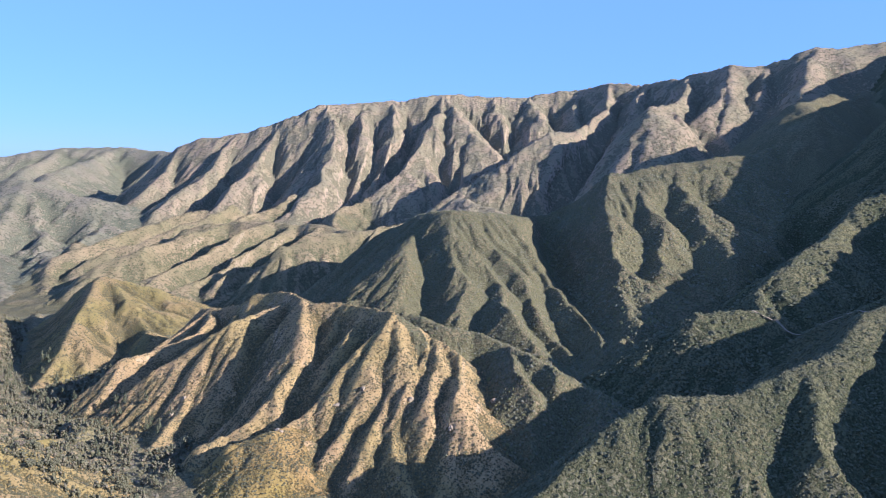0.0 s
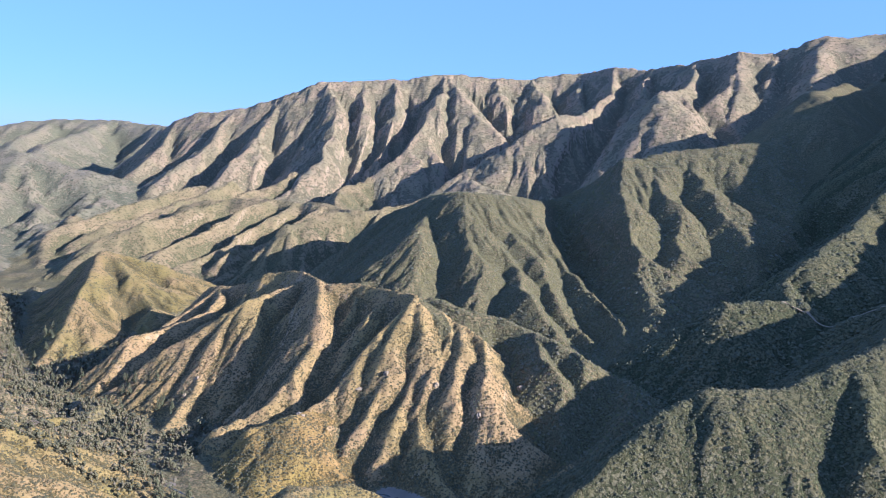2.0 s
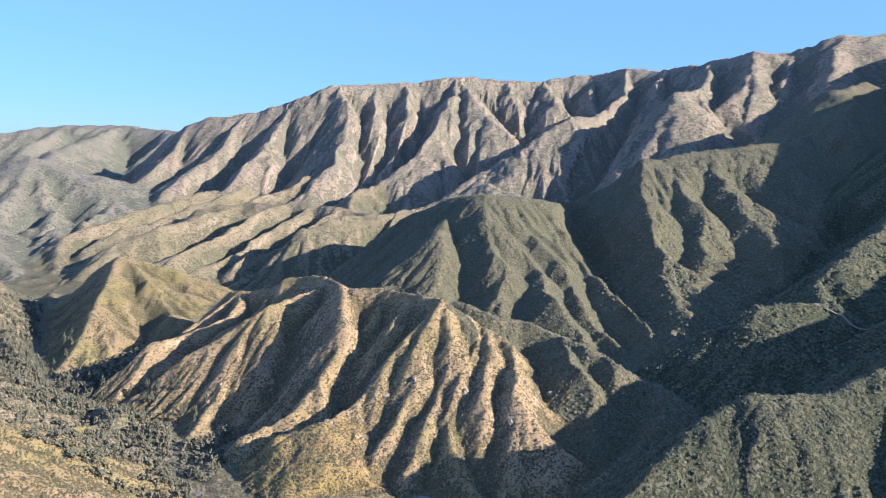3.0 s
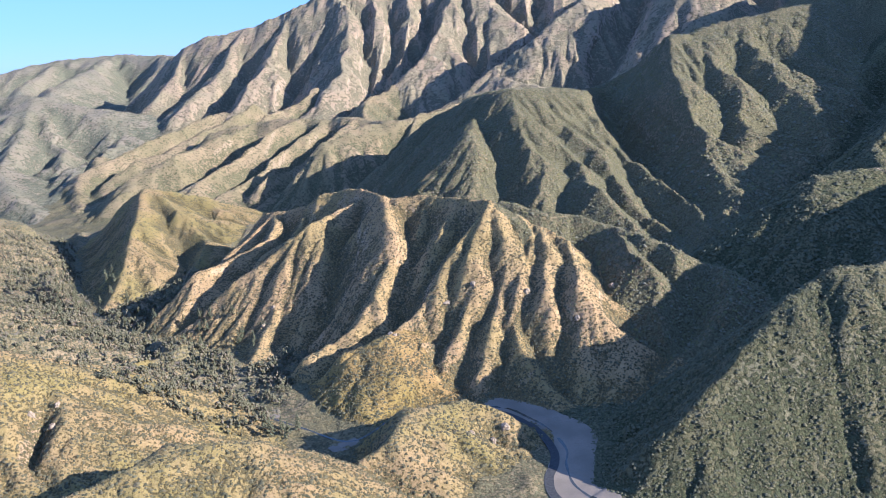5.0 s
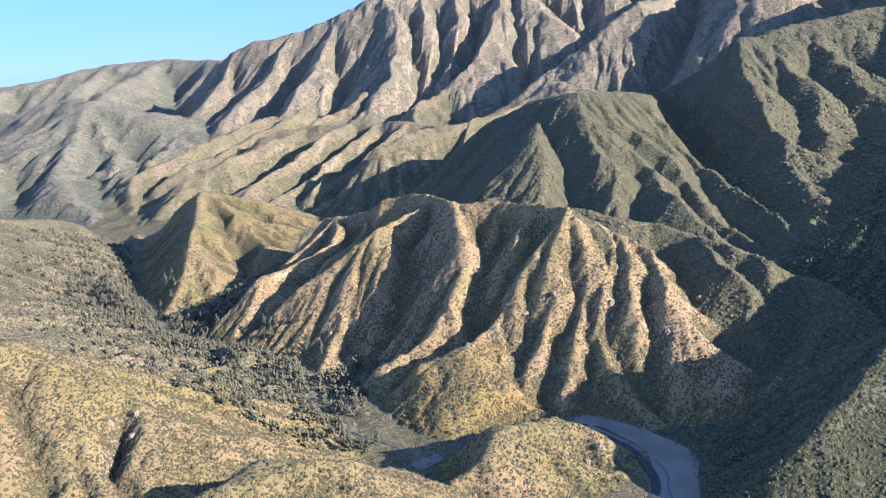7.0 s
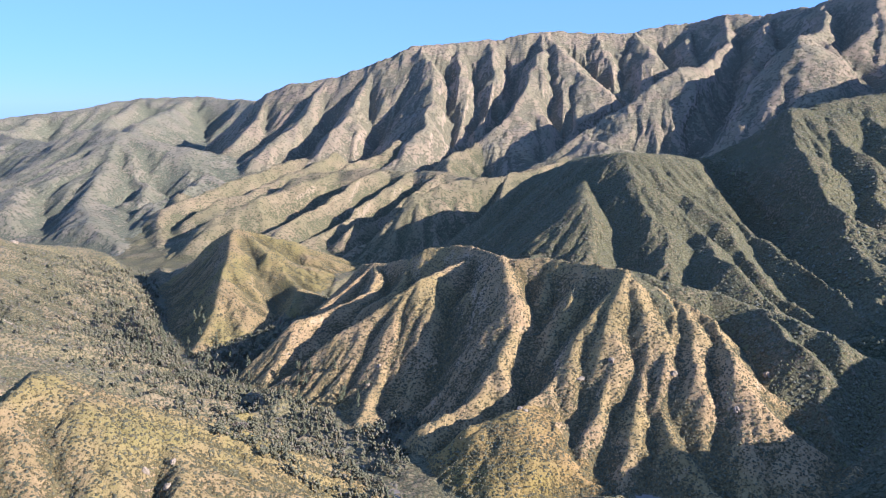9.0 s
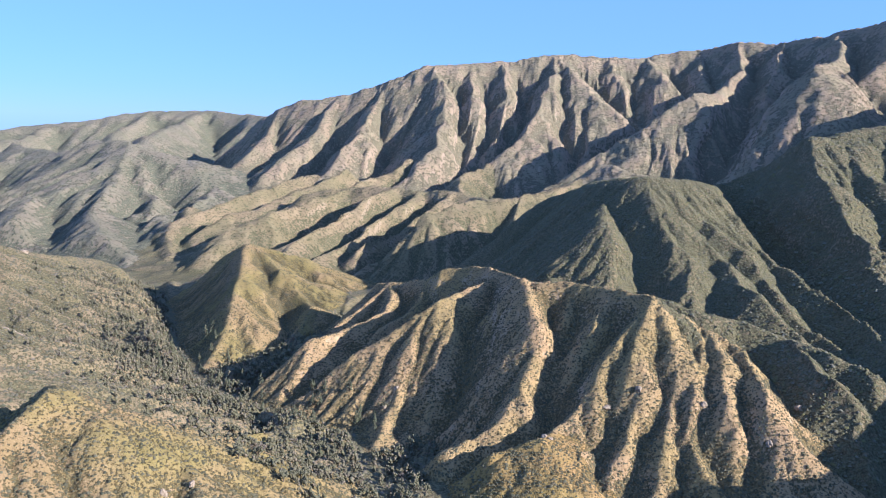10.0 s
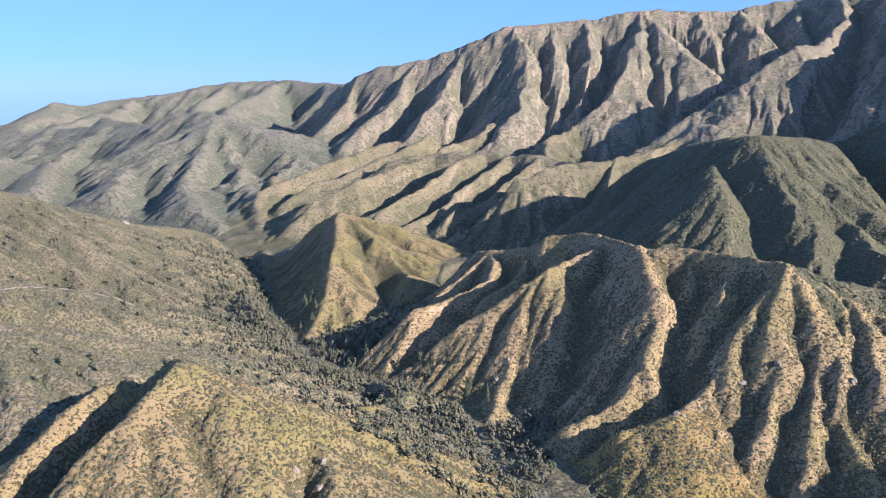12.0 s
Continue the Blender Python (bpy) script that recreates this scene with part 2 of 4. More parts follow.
ridge("high_mountain", 0.62, [(760, 1000, 325), (600, 1050, 265), (450, 1010, 201), (419, 960, 187), (376, 900, 172), (314, 830, 149), (282, 800, 129), (270, 760, 118), (211, 750, 116), (170, 745, 92), (120, 735, 62)], 5)
ridge("high_mountain", 0.62, [(282, 800, 129), (279, 742, 114), (262, 705, 96)], 5)
ridge("high_mountain", 0.62, [(870, 1250, 410), (640, 1150, 270), (505, 1010, 182), (425, 880, 150), (379, 830, 125)], 5)
ridge("high_mountain", 0.62, [(640, 800, 270), (480, 740, 190), (340, 703, 133), (286, 715, 108)], 5)
# the near ridge across the side canyon
ridge("near_ridge", 0.75, [(560, 640, 235), (420, 620, 190), (308, 600, 153), (288, 590, 150), (255, 550, 135), (225, 534, 124), (171, 515, 106), (123, 505, 106),
      (81, 490, 86), (46, 455, 63), (20, 435, 45), (-15, 415, 22)], 5)
ridge("near_ridge", 0.8, [(320, 604, 156), (308, 525, 143), (300, 445, 128), (288, 380, 92)], 5)
ridge("near_ridge", 0.8, [(171, 515, 106), (152, 460, 76), (140, 420, 50)], 5)
ridge("near_ridge", 0.8, [(225, 534, 124), (205, 455, 90), (195, 400, 60)], 5)
ridge("near_ridge", 0.8, [(123, 505, 106), (95, 445, 62), (80, 400, 32)], 5)
# the front hill with its fan of spurs
ridge("front_hill", 1.15, [(-440, 1000, 30), (-420, 1000, 43), (-392, 980, 55), (-351, 960, 62), (-306, 940, 73), (-286, 930, 87), (-254, 920, 93), (-223, 890, 97), (-195, 806, 102), (-150, 797, 105), (-120, 768, 107), (-88, 733, 109), (-48, 729, 92),
      (-22, 695, 80), (-6, 648, 66), (14, 640, 55), (35, 625, 46), (48, 600, 28)], 2)
ridge("front_hill", 0.85, [(-195, 806, 104), (-181, 751, 83), (-179, 718, 63), (-188, 684, 45), (-208, 652, 24), (-236, 634, 10), (-248, 627, -4)], 5)
ridge("front_hill", 0.85, [(-150, 797, 104), (-160, 758, 82), (-164, 738, 62)], 2)
ridge("front_hill", 0.85, [(-120, 768, 106), (-135, 738, 89), (-145, 718, 74), (-153, 702, 60), (-168, 684, 36)], 2)
ridge("front_hill", 0.85, [(-88, 733, 109), (-116, 700, 83), (-136, 672, 61), (-155, 648, 41), (-172, 622, 27), (-188, 612, 25), (-206, 603, 21), (-213, 590, 8), (-216, 575, -4)], 2)
ridge("front_hill", 0.85, [(-172, 622, 27), (-172, 600, 17), (-176, 580, 7), (-178, 562, -4)], 2)
ridge("front_hill", 0.85, [(-90, 728, 107), (-106, 681, 76), (-102, 656, 59), (-116, 623, 37), (-132, 605, 24), (-140, 582, 2)], 2)
ridge("front_hill", 0.85, [(-82, 722, 104), (-76, 690, 85), (-82, 658, 60), (-92, 620, 41), (-97, 599, 28), (-115, 578, 6)], 2)
ridge("front_hill", 0.85, [(-60, 728, 96), (-52, 708, 86), (-63, 649, 64), (-75, 624, 44), (-66, 584, 30), (-68, 562, 6)], 2)
ridge("front_hill", 0.85, [(-45, 722, 91), (-44, 685, 80), (-49, 641, 63), (-49, 618, 45), (-50, 585, 27), (-50, 562, 5)], 2)
ridge("front_hill", 0.85, [(-22, 695, 80), (-18, 679, 74), (-23, 632, 64), (-26, 600, 42), (-28, 568, 8)], 2)
ridge("front_hill", 0.85, [(-6, 648, 66), (4, 620, 46), (0, 585, 20), (-6, 560, 6)], 2)
ridge("front_hill", 0.85, [(-351, 960, 62), (-335, 884, 48), (-383, 834, 34), (-402, 824, 31), (-417, 800, 15), (-429, 768, 0), (-455, 735, -15)], 2)
ridge("front_hill", 0.85, [(-215, 890, 93), (-272, 819, 78), (-322, 800, 46), (-366, 776, 17), (-375, 746, 2), (-366, 696, -16)], 2)
ridge("front_hill", 0.85, [(-272, 819, 78), (-295, 790, 51), (-303, 753, 24), (-307, 735, 4), (-312, 700, -14)], 2)
ridge("front_hill", 0.85, [(-285, 825, 66), (-325, 778, 30), (-340, 745, 8), (-345, 715, -10)], 2)
ridge("front_hill", 0.85, [(-366, 776, 17), (-407, 734, 3), (-415, 715, -12)], 2)
ridge("front_hill", 0.85, [(-351, 960, 62), (-385, 915, 34), (-420, 870, 6)], 2)
ridge("front_hill", 0.85, [(-306, 940, 72), (-312, 890, 52), (-345, 850, 36), (-352, 825, 24)], 2)
# the grassy knob at the foot of the fluted hill
ridge("front_hill", 0.7, [(-140, 610, 26), (-128, 588, 12), (-118, 566, 2)], 4)
ridge("front_hill", 0.7, [(-100, 600, 26), (-92, 580, 13), (-92, 560, 2)], 4)
ridge("front_hill", 0.7, [(-62, 592, 29), (-58, 570, 14), (-64, 552, 2)], 4)
ridge("grassy_knob", 0.5, [(-164, 630, 29), (-174, 612, 28), (-168, 584, 14), (-160, 554, -2)], 7)
ridge("grassy_knob", 0.72, [(-184, 612, 26), (-196, 600, 20), (-192, 578, 9), (-186, 556, -3)], 5)
# the brushy foot of its western spurs
ridge("front_hill", 0.5, [(-345, 790, 30), (-372, 752, 14), (-372, 712, 4), (-362, 690, -8)], 10)
ridge("front_hill", 0.5, [(-320, 770, 22), (-335, 730, 8), (-330, 700, -6)], 8)
# knolls in the river's bend
ridge("knoll", 0.7, [(-330, 330, 45), (-270, 375, 60), (-258, 390, 62), (-219, 400, 56), (-199, 420, 34), (-172, 440, 20), (-150, 455, 26), (-143, 490, 28), (-121, 510, 23), (-92, 515, 19), (-75, 503, 6)], 5)
ridge("knoll", 0.7, [(-143, 480, 26), (-110, 480, 16), (-80, 480, 4)], 5)
# the near slope and the benches on the canyon's other side
ridge("near_slope", 0.62, [(-470, 360, 30), (-466, 405, 53), (-466, 440, 71), (-467, 465, 84), (-470, 485, 95), (-431, 486, 81), (-402, 509, 64), (-355, 525, 33), (-310, 545, 8)], 5)
ridge("near_slope", 0.5, [(-450, 486, 88), (-397, 470, 60), (-367, 450, 42), (-330, 430, 26)], 5)
ridge("near_slope", 0.55, [(-470, 470, 86), (-435, 425, 56), (-405, 385, 34)], 5)
ridge("bench", 0.45, [(-1500, 700, 210), (-1200, 850, 150), (-1028, 1000, 104), (-1002, 1030, 85), (-953, 1130, 41), (-904, 1250, 13), (-880, 1330, -35)], 8)
ridge("bench", 0.5, [(-1100, 500, 130), (-900, 620, 95), (-764, 700, 67), (-709, 720, 58), (-668, 770, 30), (-640, 820, -2)], 8)
ridge("bench", 0.42, [(-900, 420, 120), (-720, 520, 92), (-637, 560, 76), (-605, 600, 60), (-545, 680, 8)], 8)
ridge("bench", 0.42, [(-637, 560, 76), (-585, 500, 58), (-560, 440, 30)], 8)
ridge("bench", 0.5, [(-1028, 1000, 104), (-880, 980, 55), (-760, 990, 5)], 8)
# land behind the viewpoint
ridge("bench", 0.5, [(-1500, -300, 200), (-700, -500, 140), (0, -600, 120), (700, -400, 160), (900, 0, 200)], 10)

# stream beds: bed half-width, side slope, line (x, y, z)
STREAMS = [
    (15.0, 1.0, [(300, 350, 11), (150, 390, 7), (80, 398, 5), (20, 398, 4), (-25, 412, 3), (-48, 440, 1), (-42, 480, 0), (-40, 508, 0), (-62, 532, -1), (-88, 550, -2)]),
    (4.5, 0.8, [(-88, 550, -2), (-130, 556, -3), (-165, 538, -4), (-190, 512, -5), (-225, 532, -5), (-255, 552, -6), (-272, 575, -8)]),
    (4.0, 0.62, [(-272, 575, -8), (-290, 600, -10), (-310, 660, -15), (-330, 705, -19),
                 (-410, 745, -21), (-510, 815, -26), (-610, 950, -30), (-700, 1120, -36), (-840, 1330, -46)]),
    (16.0, 0.6, [(-840, 1330, -46), (-1000, 1470, -50), (-1300, 1600, -55), (-1800, 1750, -60), (-2600, 2000, -60), (-3600, 2600, -60)]),
]
# side streams and gullies
STREAMS += [
    (3.0, 0.85, [(-36, 515, 1), (20, 555, 12), (62, 610, 26), (98, 680, 52), (125, 760, 64), (140, 850, 70), (118, 1000, 88), (105, 1150, 110), (110, 1330, 140)]),
    (3.0, 0.85, [(125, 770, 65), (215, 850, 68), (330, 960, 90), (450, 1130, 135)]),
    (4.0, 0.7, [(-480, 800, -22), (-475, 900, -12), (-440, 970, -8), (-415, 1090, 0), (-350, 1220, 10), (-290, 1330, 26)]),
    (1.5, 0.75, [(-520, 340, 2), (-505, 400, 26), (-495, 450, 46), (-490, 490, 62), (-505, 540, 66)]),
    (0.6, 2.2, [(-358, 430, 24), (-366, 455, 37), (-371, 478, 52), (-374, 492, 62)]),
    (2.0, 0.7, [(-330, 705, -19), (-400, 640, -10), (-440, 590, 8), (-500, 560, 40)]),
]


def along(X, Y, line):
    """For each point: distance to a line in plan, the line's height there, the run along it, all by its nearest piece."""
    best = None
    run = 0.0
    for (ax, ay, az), (bx, by, bz) in zip(line, line[1:]):
        dx, dy = bx - ax, by - ay
        length = math.hypot(dx, dy)
        t = ((X - ax) * dx + (Y - ay) * dy) / length ** 2
        tc = np.clip(t, 0, 1)
        ox, oy = X - ax - tc * dx, Y - ay - tc * dy
        d = np.hypot(ox, oy)
        z, s = az + tc * (bz - az), run + tc * length
        s = s + np.where(t == tc, 0, (t - tc) * length * 0.6)
        side = np.sign(ox * dy - oy * dx)
        if best is None:
            best = [d, z, s, side]
        else:
            nearer = d < best[0]
            best = [np.where(nearer, a, b) for a, b in zip((d, z, s, side), best)]
        run += length
    return best


SKEW = {"front_hill": 0.36, "dome_hill": 0.28, "long_spur": 0.32, "canyon_hill": 0.34, "near_ridge": 0.32, "far_range": 0.2}


def raise_ridge(X, Y, spec):
    """Height of one ridge: a roof that falls away from its crest line on both hands."""
    hill, steep, crest, blunt, piece = spec
    skew = SKEW.get(hill, 0.25)
    top = None
    for (ax, ay, az), (bx, by, bz) in zip(crest, crest[1:]):
        dx, dy = bx - ax, by - ay
        t = np.clip(((X - ax) * dx + (Y - ay) * dy) / (dx * dx + dy * dy), 0, 1)
        ox, oy = X - ax - t * dx, Y - ay - t * dy
        d = np.hypot(ox, oy)
        # flanks that face the morning side lie gentler than those that face away
        lie = steep * (1 - skew * (0.93 * ox - 0.37 * oy) / (d + 1.0))
        h = az + t * (bz - az) - lie * (np.sqrt(d * d + blunt * blunt) - blunt)
        top = h if top is None else np.maximum(top, h)
    return top


def land(X, Y):
    """Height and number of the ridge piece for arrays of plan points; 0: river bed."""
    far = smooth(700, 2400, Y)
    wx = X + (2.5 + 8 * far) * fbm(X, Y, 60, 3, 3) + 14 * far * fbm(X, Y, 300, 2, 41)
    wy = Y + (2.5 + 8 * far) * fbm(X, Y, 60, 3, 8) + 14 * far * fbm(X, Y, 300, 2, 43)
    main_d, main_z, _, _ = along(wx, wy, STREAMS[0][2] + STREAMS[1][2][1:] + STREAMS[2][2][1:] + STREAMS[3][2][1:])
    level = smooth(-330, -265, X) * (1 - smooth(700, 800, Y))       # flat floor under the fluted hill
    rise = 55 - 30 * smooth(1080, 1320, Y)
    H = main_z - 1 + rise * (1 - np.exp(-(0.3 - 0.24 * level) * np.maximum(main_d - 14, 0) / rise))
    which = np.full(X.shape, VALLEY, np.int32)
    FLAT = np.zeros(X.shape, bool)               # the level bed of the river
    for spec in RIDGES:
        xs, ys, zs = zip(*spec[2])
        reach = min((max(zs) + 60) / spec[1] + 40, 30 + (max(zs) - min(zs) + 45) / spec[1] + 0.25 * max(ys) * 0.1)
        m = (wx > min(xs) - reach) & (wx < max(xs) + reach) & (wy > min(ys) - reach) & (wy < max(ys) + reach)
        if not m.any():
            continue
        h = raise_ridge(wx[m], wy[m], spec)
        old = H[m]
        up = h > old
        H[m] = np.where(up, h, old)
        w = which[m]
        w[up] = spec[4]
        which[m] = w
    for half, side, line in STREAMS:
        xs, ys, zs = zip(*line)
        m = (X > min(xs) - 200) & (X < max(xs) + 200) & (Y > min(ys) - 200) & (Y < max(ys) + 200)
        d, z, _, _ = along(X[m] + 0.35 * (wx[m] - X[m]), Y[m] + 0.35 * (wy[m] - Y[m]), line)
        bank = z + side * np.maximum(d - half, 0) + 0.004 * np.maximum(d - half, 0) ** 2
        old = H[m]
        low = bank < old
        H[m] = np.where(low, bank, old)
        w = which[m]
        if half == 15.0:
            w[d < half - 4] = 0
        if half in (15.0, 4.5):
            FLAT[m] |= d < half + 3
        which[m] = w
    return H, which, FLAT


HILL_OF = {}                                   # hill of each ridge piece
for spec in RIDGES:
    HILL_OF[spec[4]] = spec[0]
HILLS = list(dict.fromkeys(HILL_OF.values()))
VALLEY = max(HILL_OF) + 1
HILL_OF[VALLEY] = "bench"


def graded(start, stop, fine_a, fine_b, step, grow):
    """Grid lines: even between fine_a and fine_b, wider and wider outside."""
    mid = list(np.arange(fine_a, fine_b, step))
    up, down, s = [mid[-1]], [mid[0]], step
    while up[-1] < stop:
        up.append(up[-1] + step + grow * (up[-1] - mid[-1]))
    while down[-1] > start:
        down.append(down[-1] - step - grow * (mid[0] - down[-1]))
    return np.array(down[:0:-1] + mid + up[1:])


GX = graded(-4600, 3000, -500, 160, 2.3, 0.0108)
GY = graded(-1500, 4950, 380, 860, 2.1, 0.0062)
XX, YY = np.meshgrid(GX, GY)
ZZ, WHICH, BED = land(XX, YY)


def drain(Z):
    """Fill the pits, send each cell's water down its steepest way, and gather it: receiver, span, water, order."""
    rows, cols = Z.shape
    wide = cols + 2
    base = float(Z.min())
    lines = np.pad(Z, 1, constant_values=1e9).ravel().tolist()           # a rim that no water crosses
    done = np.pad(np.zeros(Z.shape, bool), 1, constant_values=True).ravel().tolist()
    shelf = [[] for _ in range(int((Z.max() - base) / 0.05) + 4000)]     # cells by height, in steps of 5 cm
    for j in range(1, rows + 1):
        for i in (range(1, cols + 1) if j in (1, rows) else (1, cols)):
            k = j * wide + i
            done[k] = True
            shelf[int((lines[k] - base) / 0.05)].append(k)
    for bin_of in shelf:
        for k in bin_of:                                                 # grows while it is read
            z = lines[k] + 0.002
            for o in (k - wide, k + wide, k - 1, k + 1, k - wide - 1, k - wide + 1, k + wide - 1, k + wide + 1):
                if not done[o]:
                    done[o] = True
                    h = lines[o]
                    if h < z:
                        lines[o] = h = z
                    shelf[int((h - base) / 0.05)].append(o)
    F = np.array(lines).reshape(rows + 2, wide)[1:-1, 1:-1]
    index = np.arange(rows * cols).reshape(rows, cols)
    best, to, span = np.zeros_like(Z), index.copy(), np.ones_like(Z)
    for a, o, far in AROUND:
        fall = (F[a] - F[o]) / far
        more = fall > best[a]
        best[a] = np.where(more, fall, best[a])
        to[a] = np.where(more, index[o], to[a])
        span[a] = np.where(more, far, span[a])
    order = np.argsort(F.ravel(), kind="stable").tolist()
    water, goes = CELL.ravel().tolist(), to.ravel().tolist()
    for k in reversed(order):
        if goes[k] != k:
            water[goes[k]] += water[k]
    return goes, span, np.array(water).reshape(rows, cols), order


def around(rows, cols):
    """The eight neighbours: slice of a cell, slice of its neighbour, distance between them."""
    for dj in (-1, 0, 1):
        for di in (-1, 0, 1):
            if dj or di:
                a = np.s_[max(0, -dj):rows - max(0, dj), max(0, -di):cols - max(0, di)]
                o = np.s_[max(0, dj):rows - max(0, -dj), max(0, di):cols - max(0, -di)]
                yield a, o, np.hypot(XX[a] - XX[o], YY[a] - YY[o])


AROUND = list(around(*XX.shape))
CELL = np.gradient(GY)[:, None] * np.gradient(GX)[None, :]
# how deep the gullies of each hill are cut
CUT_OF = {"foothill": 2.2, "front_hill": 0.75, "near_slope": 0.95, "knoll": 0.95, "grassy_knob": 0.2, "bench": 0.9, "far_range": 1.6, "distant_range": 2.0,
          "canyon_slope": 2.2, "near_ridge": 0.9, "dome_hill": 1.1, "long_spur": 0.9, "canyon_hill": 1.3}


def blurred(Z, n):
    for _ in range(n):
        p = np.pad(Z, 1, mode="edge")
        Z = (p[2:, 1:-1] + p[:-2, 1:-1] + p[1:-1, 2:] + p[1:-1, :-2]) / 4
    return Z


def erode(Z, rounds):
    """Rain: water cuts branching gullies, and the slopes slide after them until they stand at the angle of rest."""
    rows, cols = Z.shape
    far = smooth(850, 2100, YY)
    dry = np.where(BED, 0.0, 1.0)
    slope = blurred(np.hypot(np.gradient(Z, axis=0) / np.gradient(GY)[:, None], np.gradient(Z, axis=1) / np.gradient(GX)[None, :]), 4)
    Z = Z + dry * ((1 - far) * (1.7 * fbm(XX, YY, 20, 3, 141, 0.62) + 1.5 * fbm(XX, YY, 70, 2, 143)) + 11 * far * (1 - far) * fbm(XX, YY, 46, 3, 145, 0.6) + far * (5.5 * fbm(XX, YY, 90, 4, 147, 0.62) + 8 * fbm(XX, YY, 280, 2, 149)))
    side = (0.70 + 0.05 * far) * (1 + 0.3 * fbm(XX, YY, 40, 2, 151))
    rest = np.hypot(slope, side)
    hard = np.ones(int(WHICH.max()) + 1)
    for p, h in HILL_OF.items():
        hard[p] = CUT_OF.get(h, 1.0)
    share = blurred(hard[WHICH] * dry, 3) * dry * (1 + 0.35 * fbm(XX, YY, 120, 2, 157)) * smooth(0.08, 0.35, slope)
    for n in range(rounds):
        goes, span, water, order = drain(Z)
        cut = (0.20 - 0.075 * far) / rounds * np.maximum(np.sqrt(np.minimum(water, 16000 + 110000 * far)) - np.sqrt(CELL + 1200 * far * far), 0)
        depth = cut * share * (1 - smooth(40000 + 200000 * far, 160000 + 500000 * far, water))
        h, goal, step = Z.ravel().tolist(), (Z - depth).ravel().tolist(), span.ravel().tolist()
        for k in order:
            g = goes[k]
            if g != k:
                low = h[g] + 0.04 * step[k]
                h[k] = goal[k] if goal[k] > low else min(h[k], low)
        Z = np.array(h).reshape(rows, cols)
        for _ in range(9):
            W = Z.copy()
            for a, o, d in AROUND:
                np.minimum(W[a], Z[o] + rest[a] * d, out=W[a])
            Z = W
    rocky = dry * (0.4 + 0.6 * smooth(-0.2, 0.4, fbm(XX, YY, 70, 2, 161))) * smooth(0.15, 0.5, slope)
    return Z + rocky * (1.3 * (0.35 - np.abs(perlin(XX / 9, YY / 9, 163))) + 0.8 * perlin(XX / 4.6, YY / 4.6, 167) + far * 2.2 * (0.35 - np.abs(perlin(XX / 30, YY / 30, 169))))


ZZ = erode(ZZ, 4)


def tidy(which):
    """Each piece of the land in one patch: loose scraps join the neighbour that lies round them."""
    rows, cols = which.shape
    label = np.arange(rows * cols).reshape(rows, cols)
    same_x, same_y = which[:, 1:] == which[:, :-1], which[1:] == which[:-1]
    while True:
        before = label
        label = label.copy()
        label[:, 1:] = np.where(same_x, np.maximum(label[:, 1:], label[:, :-1]), label[:, 1:])
        label[:, :-1] = np.where(same_x, np.maximum(label[:, 1:], label[:, :-1]), label[:, :-1])
        label[1:] = np.where(same_y, np.maximum(label[1:], label[:-1]), label[1:])
        label[:-1] = np.where(same_y, np.maximum(label[1:], label[:-1]), label[:-1])
        flat = label.ravel()
        for _ in range(4):
            flat = flat[flat]
        label = flat.reshape(rows, cols)
        if (label == before).all():
            break
    names, first, counts = np.unique(label.ravel(), return_index=True, return_counts=True)
    piece = which.ravel()[first]
    new_of, biggest = {}, {}
    for n, p, c in zip(names.tolist(), piece.tolist(), counts.tolist()):
        if c > biggest.get(p, (0, 0))[0]:
            biggest[p] = (c, n)
    fresh = max(HILL_OF) + 1
    final, joins = {}, {}
    for n, p, c in sorted(zip(names.tolist(), piece.tolist(), counts.tolist()), key=lambda q: -q[2]):
        if biggest[p][1] == n or p == 0:
            final[n] = p
            continue
        j, i = divmod(n, cols)
        if c < 500:
            inside = np.argwhere(label[max(0, j - 60):j + 1, max(0, i - 120):i + 121] == n) + (max(0, j - 60), max(0, i - 120))
            ring = [int(label[q, r]) for a, b in inside.tolist() for q, r in ((a - 1, b), (a + 1, b), (a, b - 1), (a, b + 1))
                    if 0 <= q < rows and 0 <= r < cols and label[q, r] != n and which[q, r] != 0]
            ring = [q for q in ring if q in final]
            if ring:
                final[n] = final[max(set(ring), key=ring.count)]
                continue
        HILL_OF[fresh] = HILL_OF[p]
        final[n] = fresh
        fresh += 1
    ids = np.zeros(rows * cols, np.int32)
    ids[list(final)] = list(final.values())
    return ids[label]


# what lies across the wooded canyon belongs to the benches
bank = along(XX, YY, STREAMS[2][2])[3]
across = along(np.array([-760.0]), np.array([1000.0]), STREAMS[2][2])[3][0]
over = (bank == across) & (XX < -300) & (YY > 600) & (YY < 1300) & np.isin(WHICH, [p for p, h in HILL_OF.items() if h in ("canyon_hill", "front_hill")])
WHICH[over] = VALLEY
WHICH = tidy(WHICH)


def hollow():
    """Where the land is hollow (gullies, 1) rather than crest (0): plants like the hollows."""
    from_mean = np.zeros_like(ZZ)
    for k in (3, 7):
        p = np.pad(ZZ, k, mode="edge")
        from_mean += (p[2 * k:, k:-k] + p[:-2 * k, k:-k] + p[k:-k, 2 * k:] + p[k:-k, :-2 * k]) / 4 - ZZ
    return np.clip(0.5 + 0.12 * from_mean, 0, 1)


COVER = np.clip(0.75 * hollow() + 0.28 * fbm(XX, YY, 90, 3, 91) + 0.14 * fbm(XX, YY, 22, 2, 95) - 0.12, 0, 1)


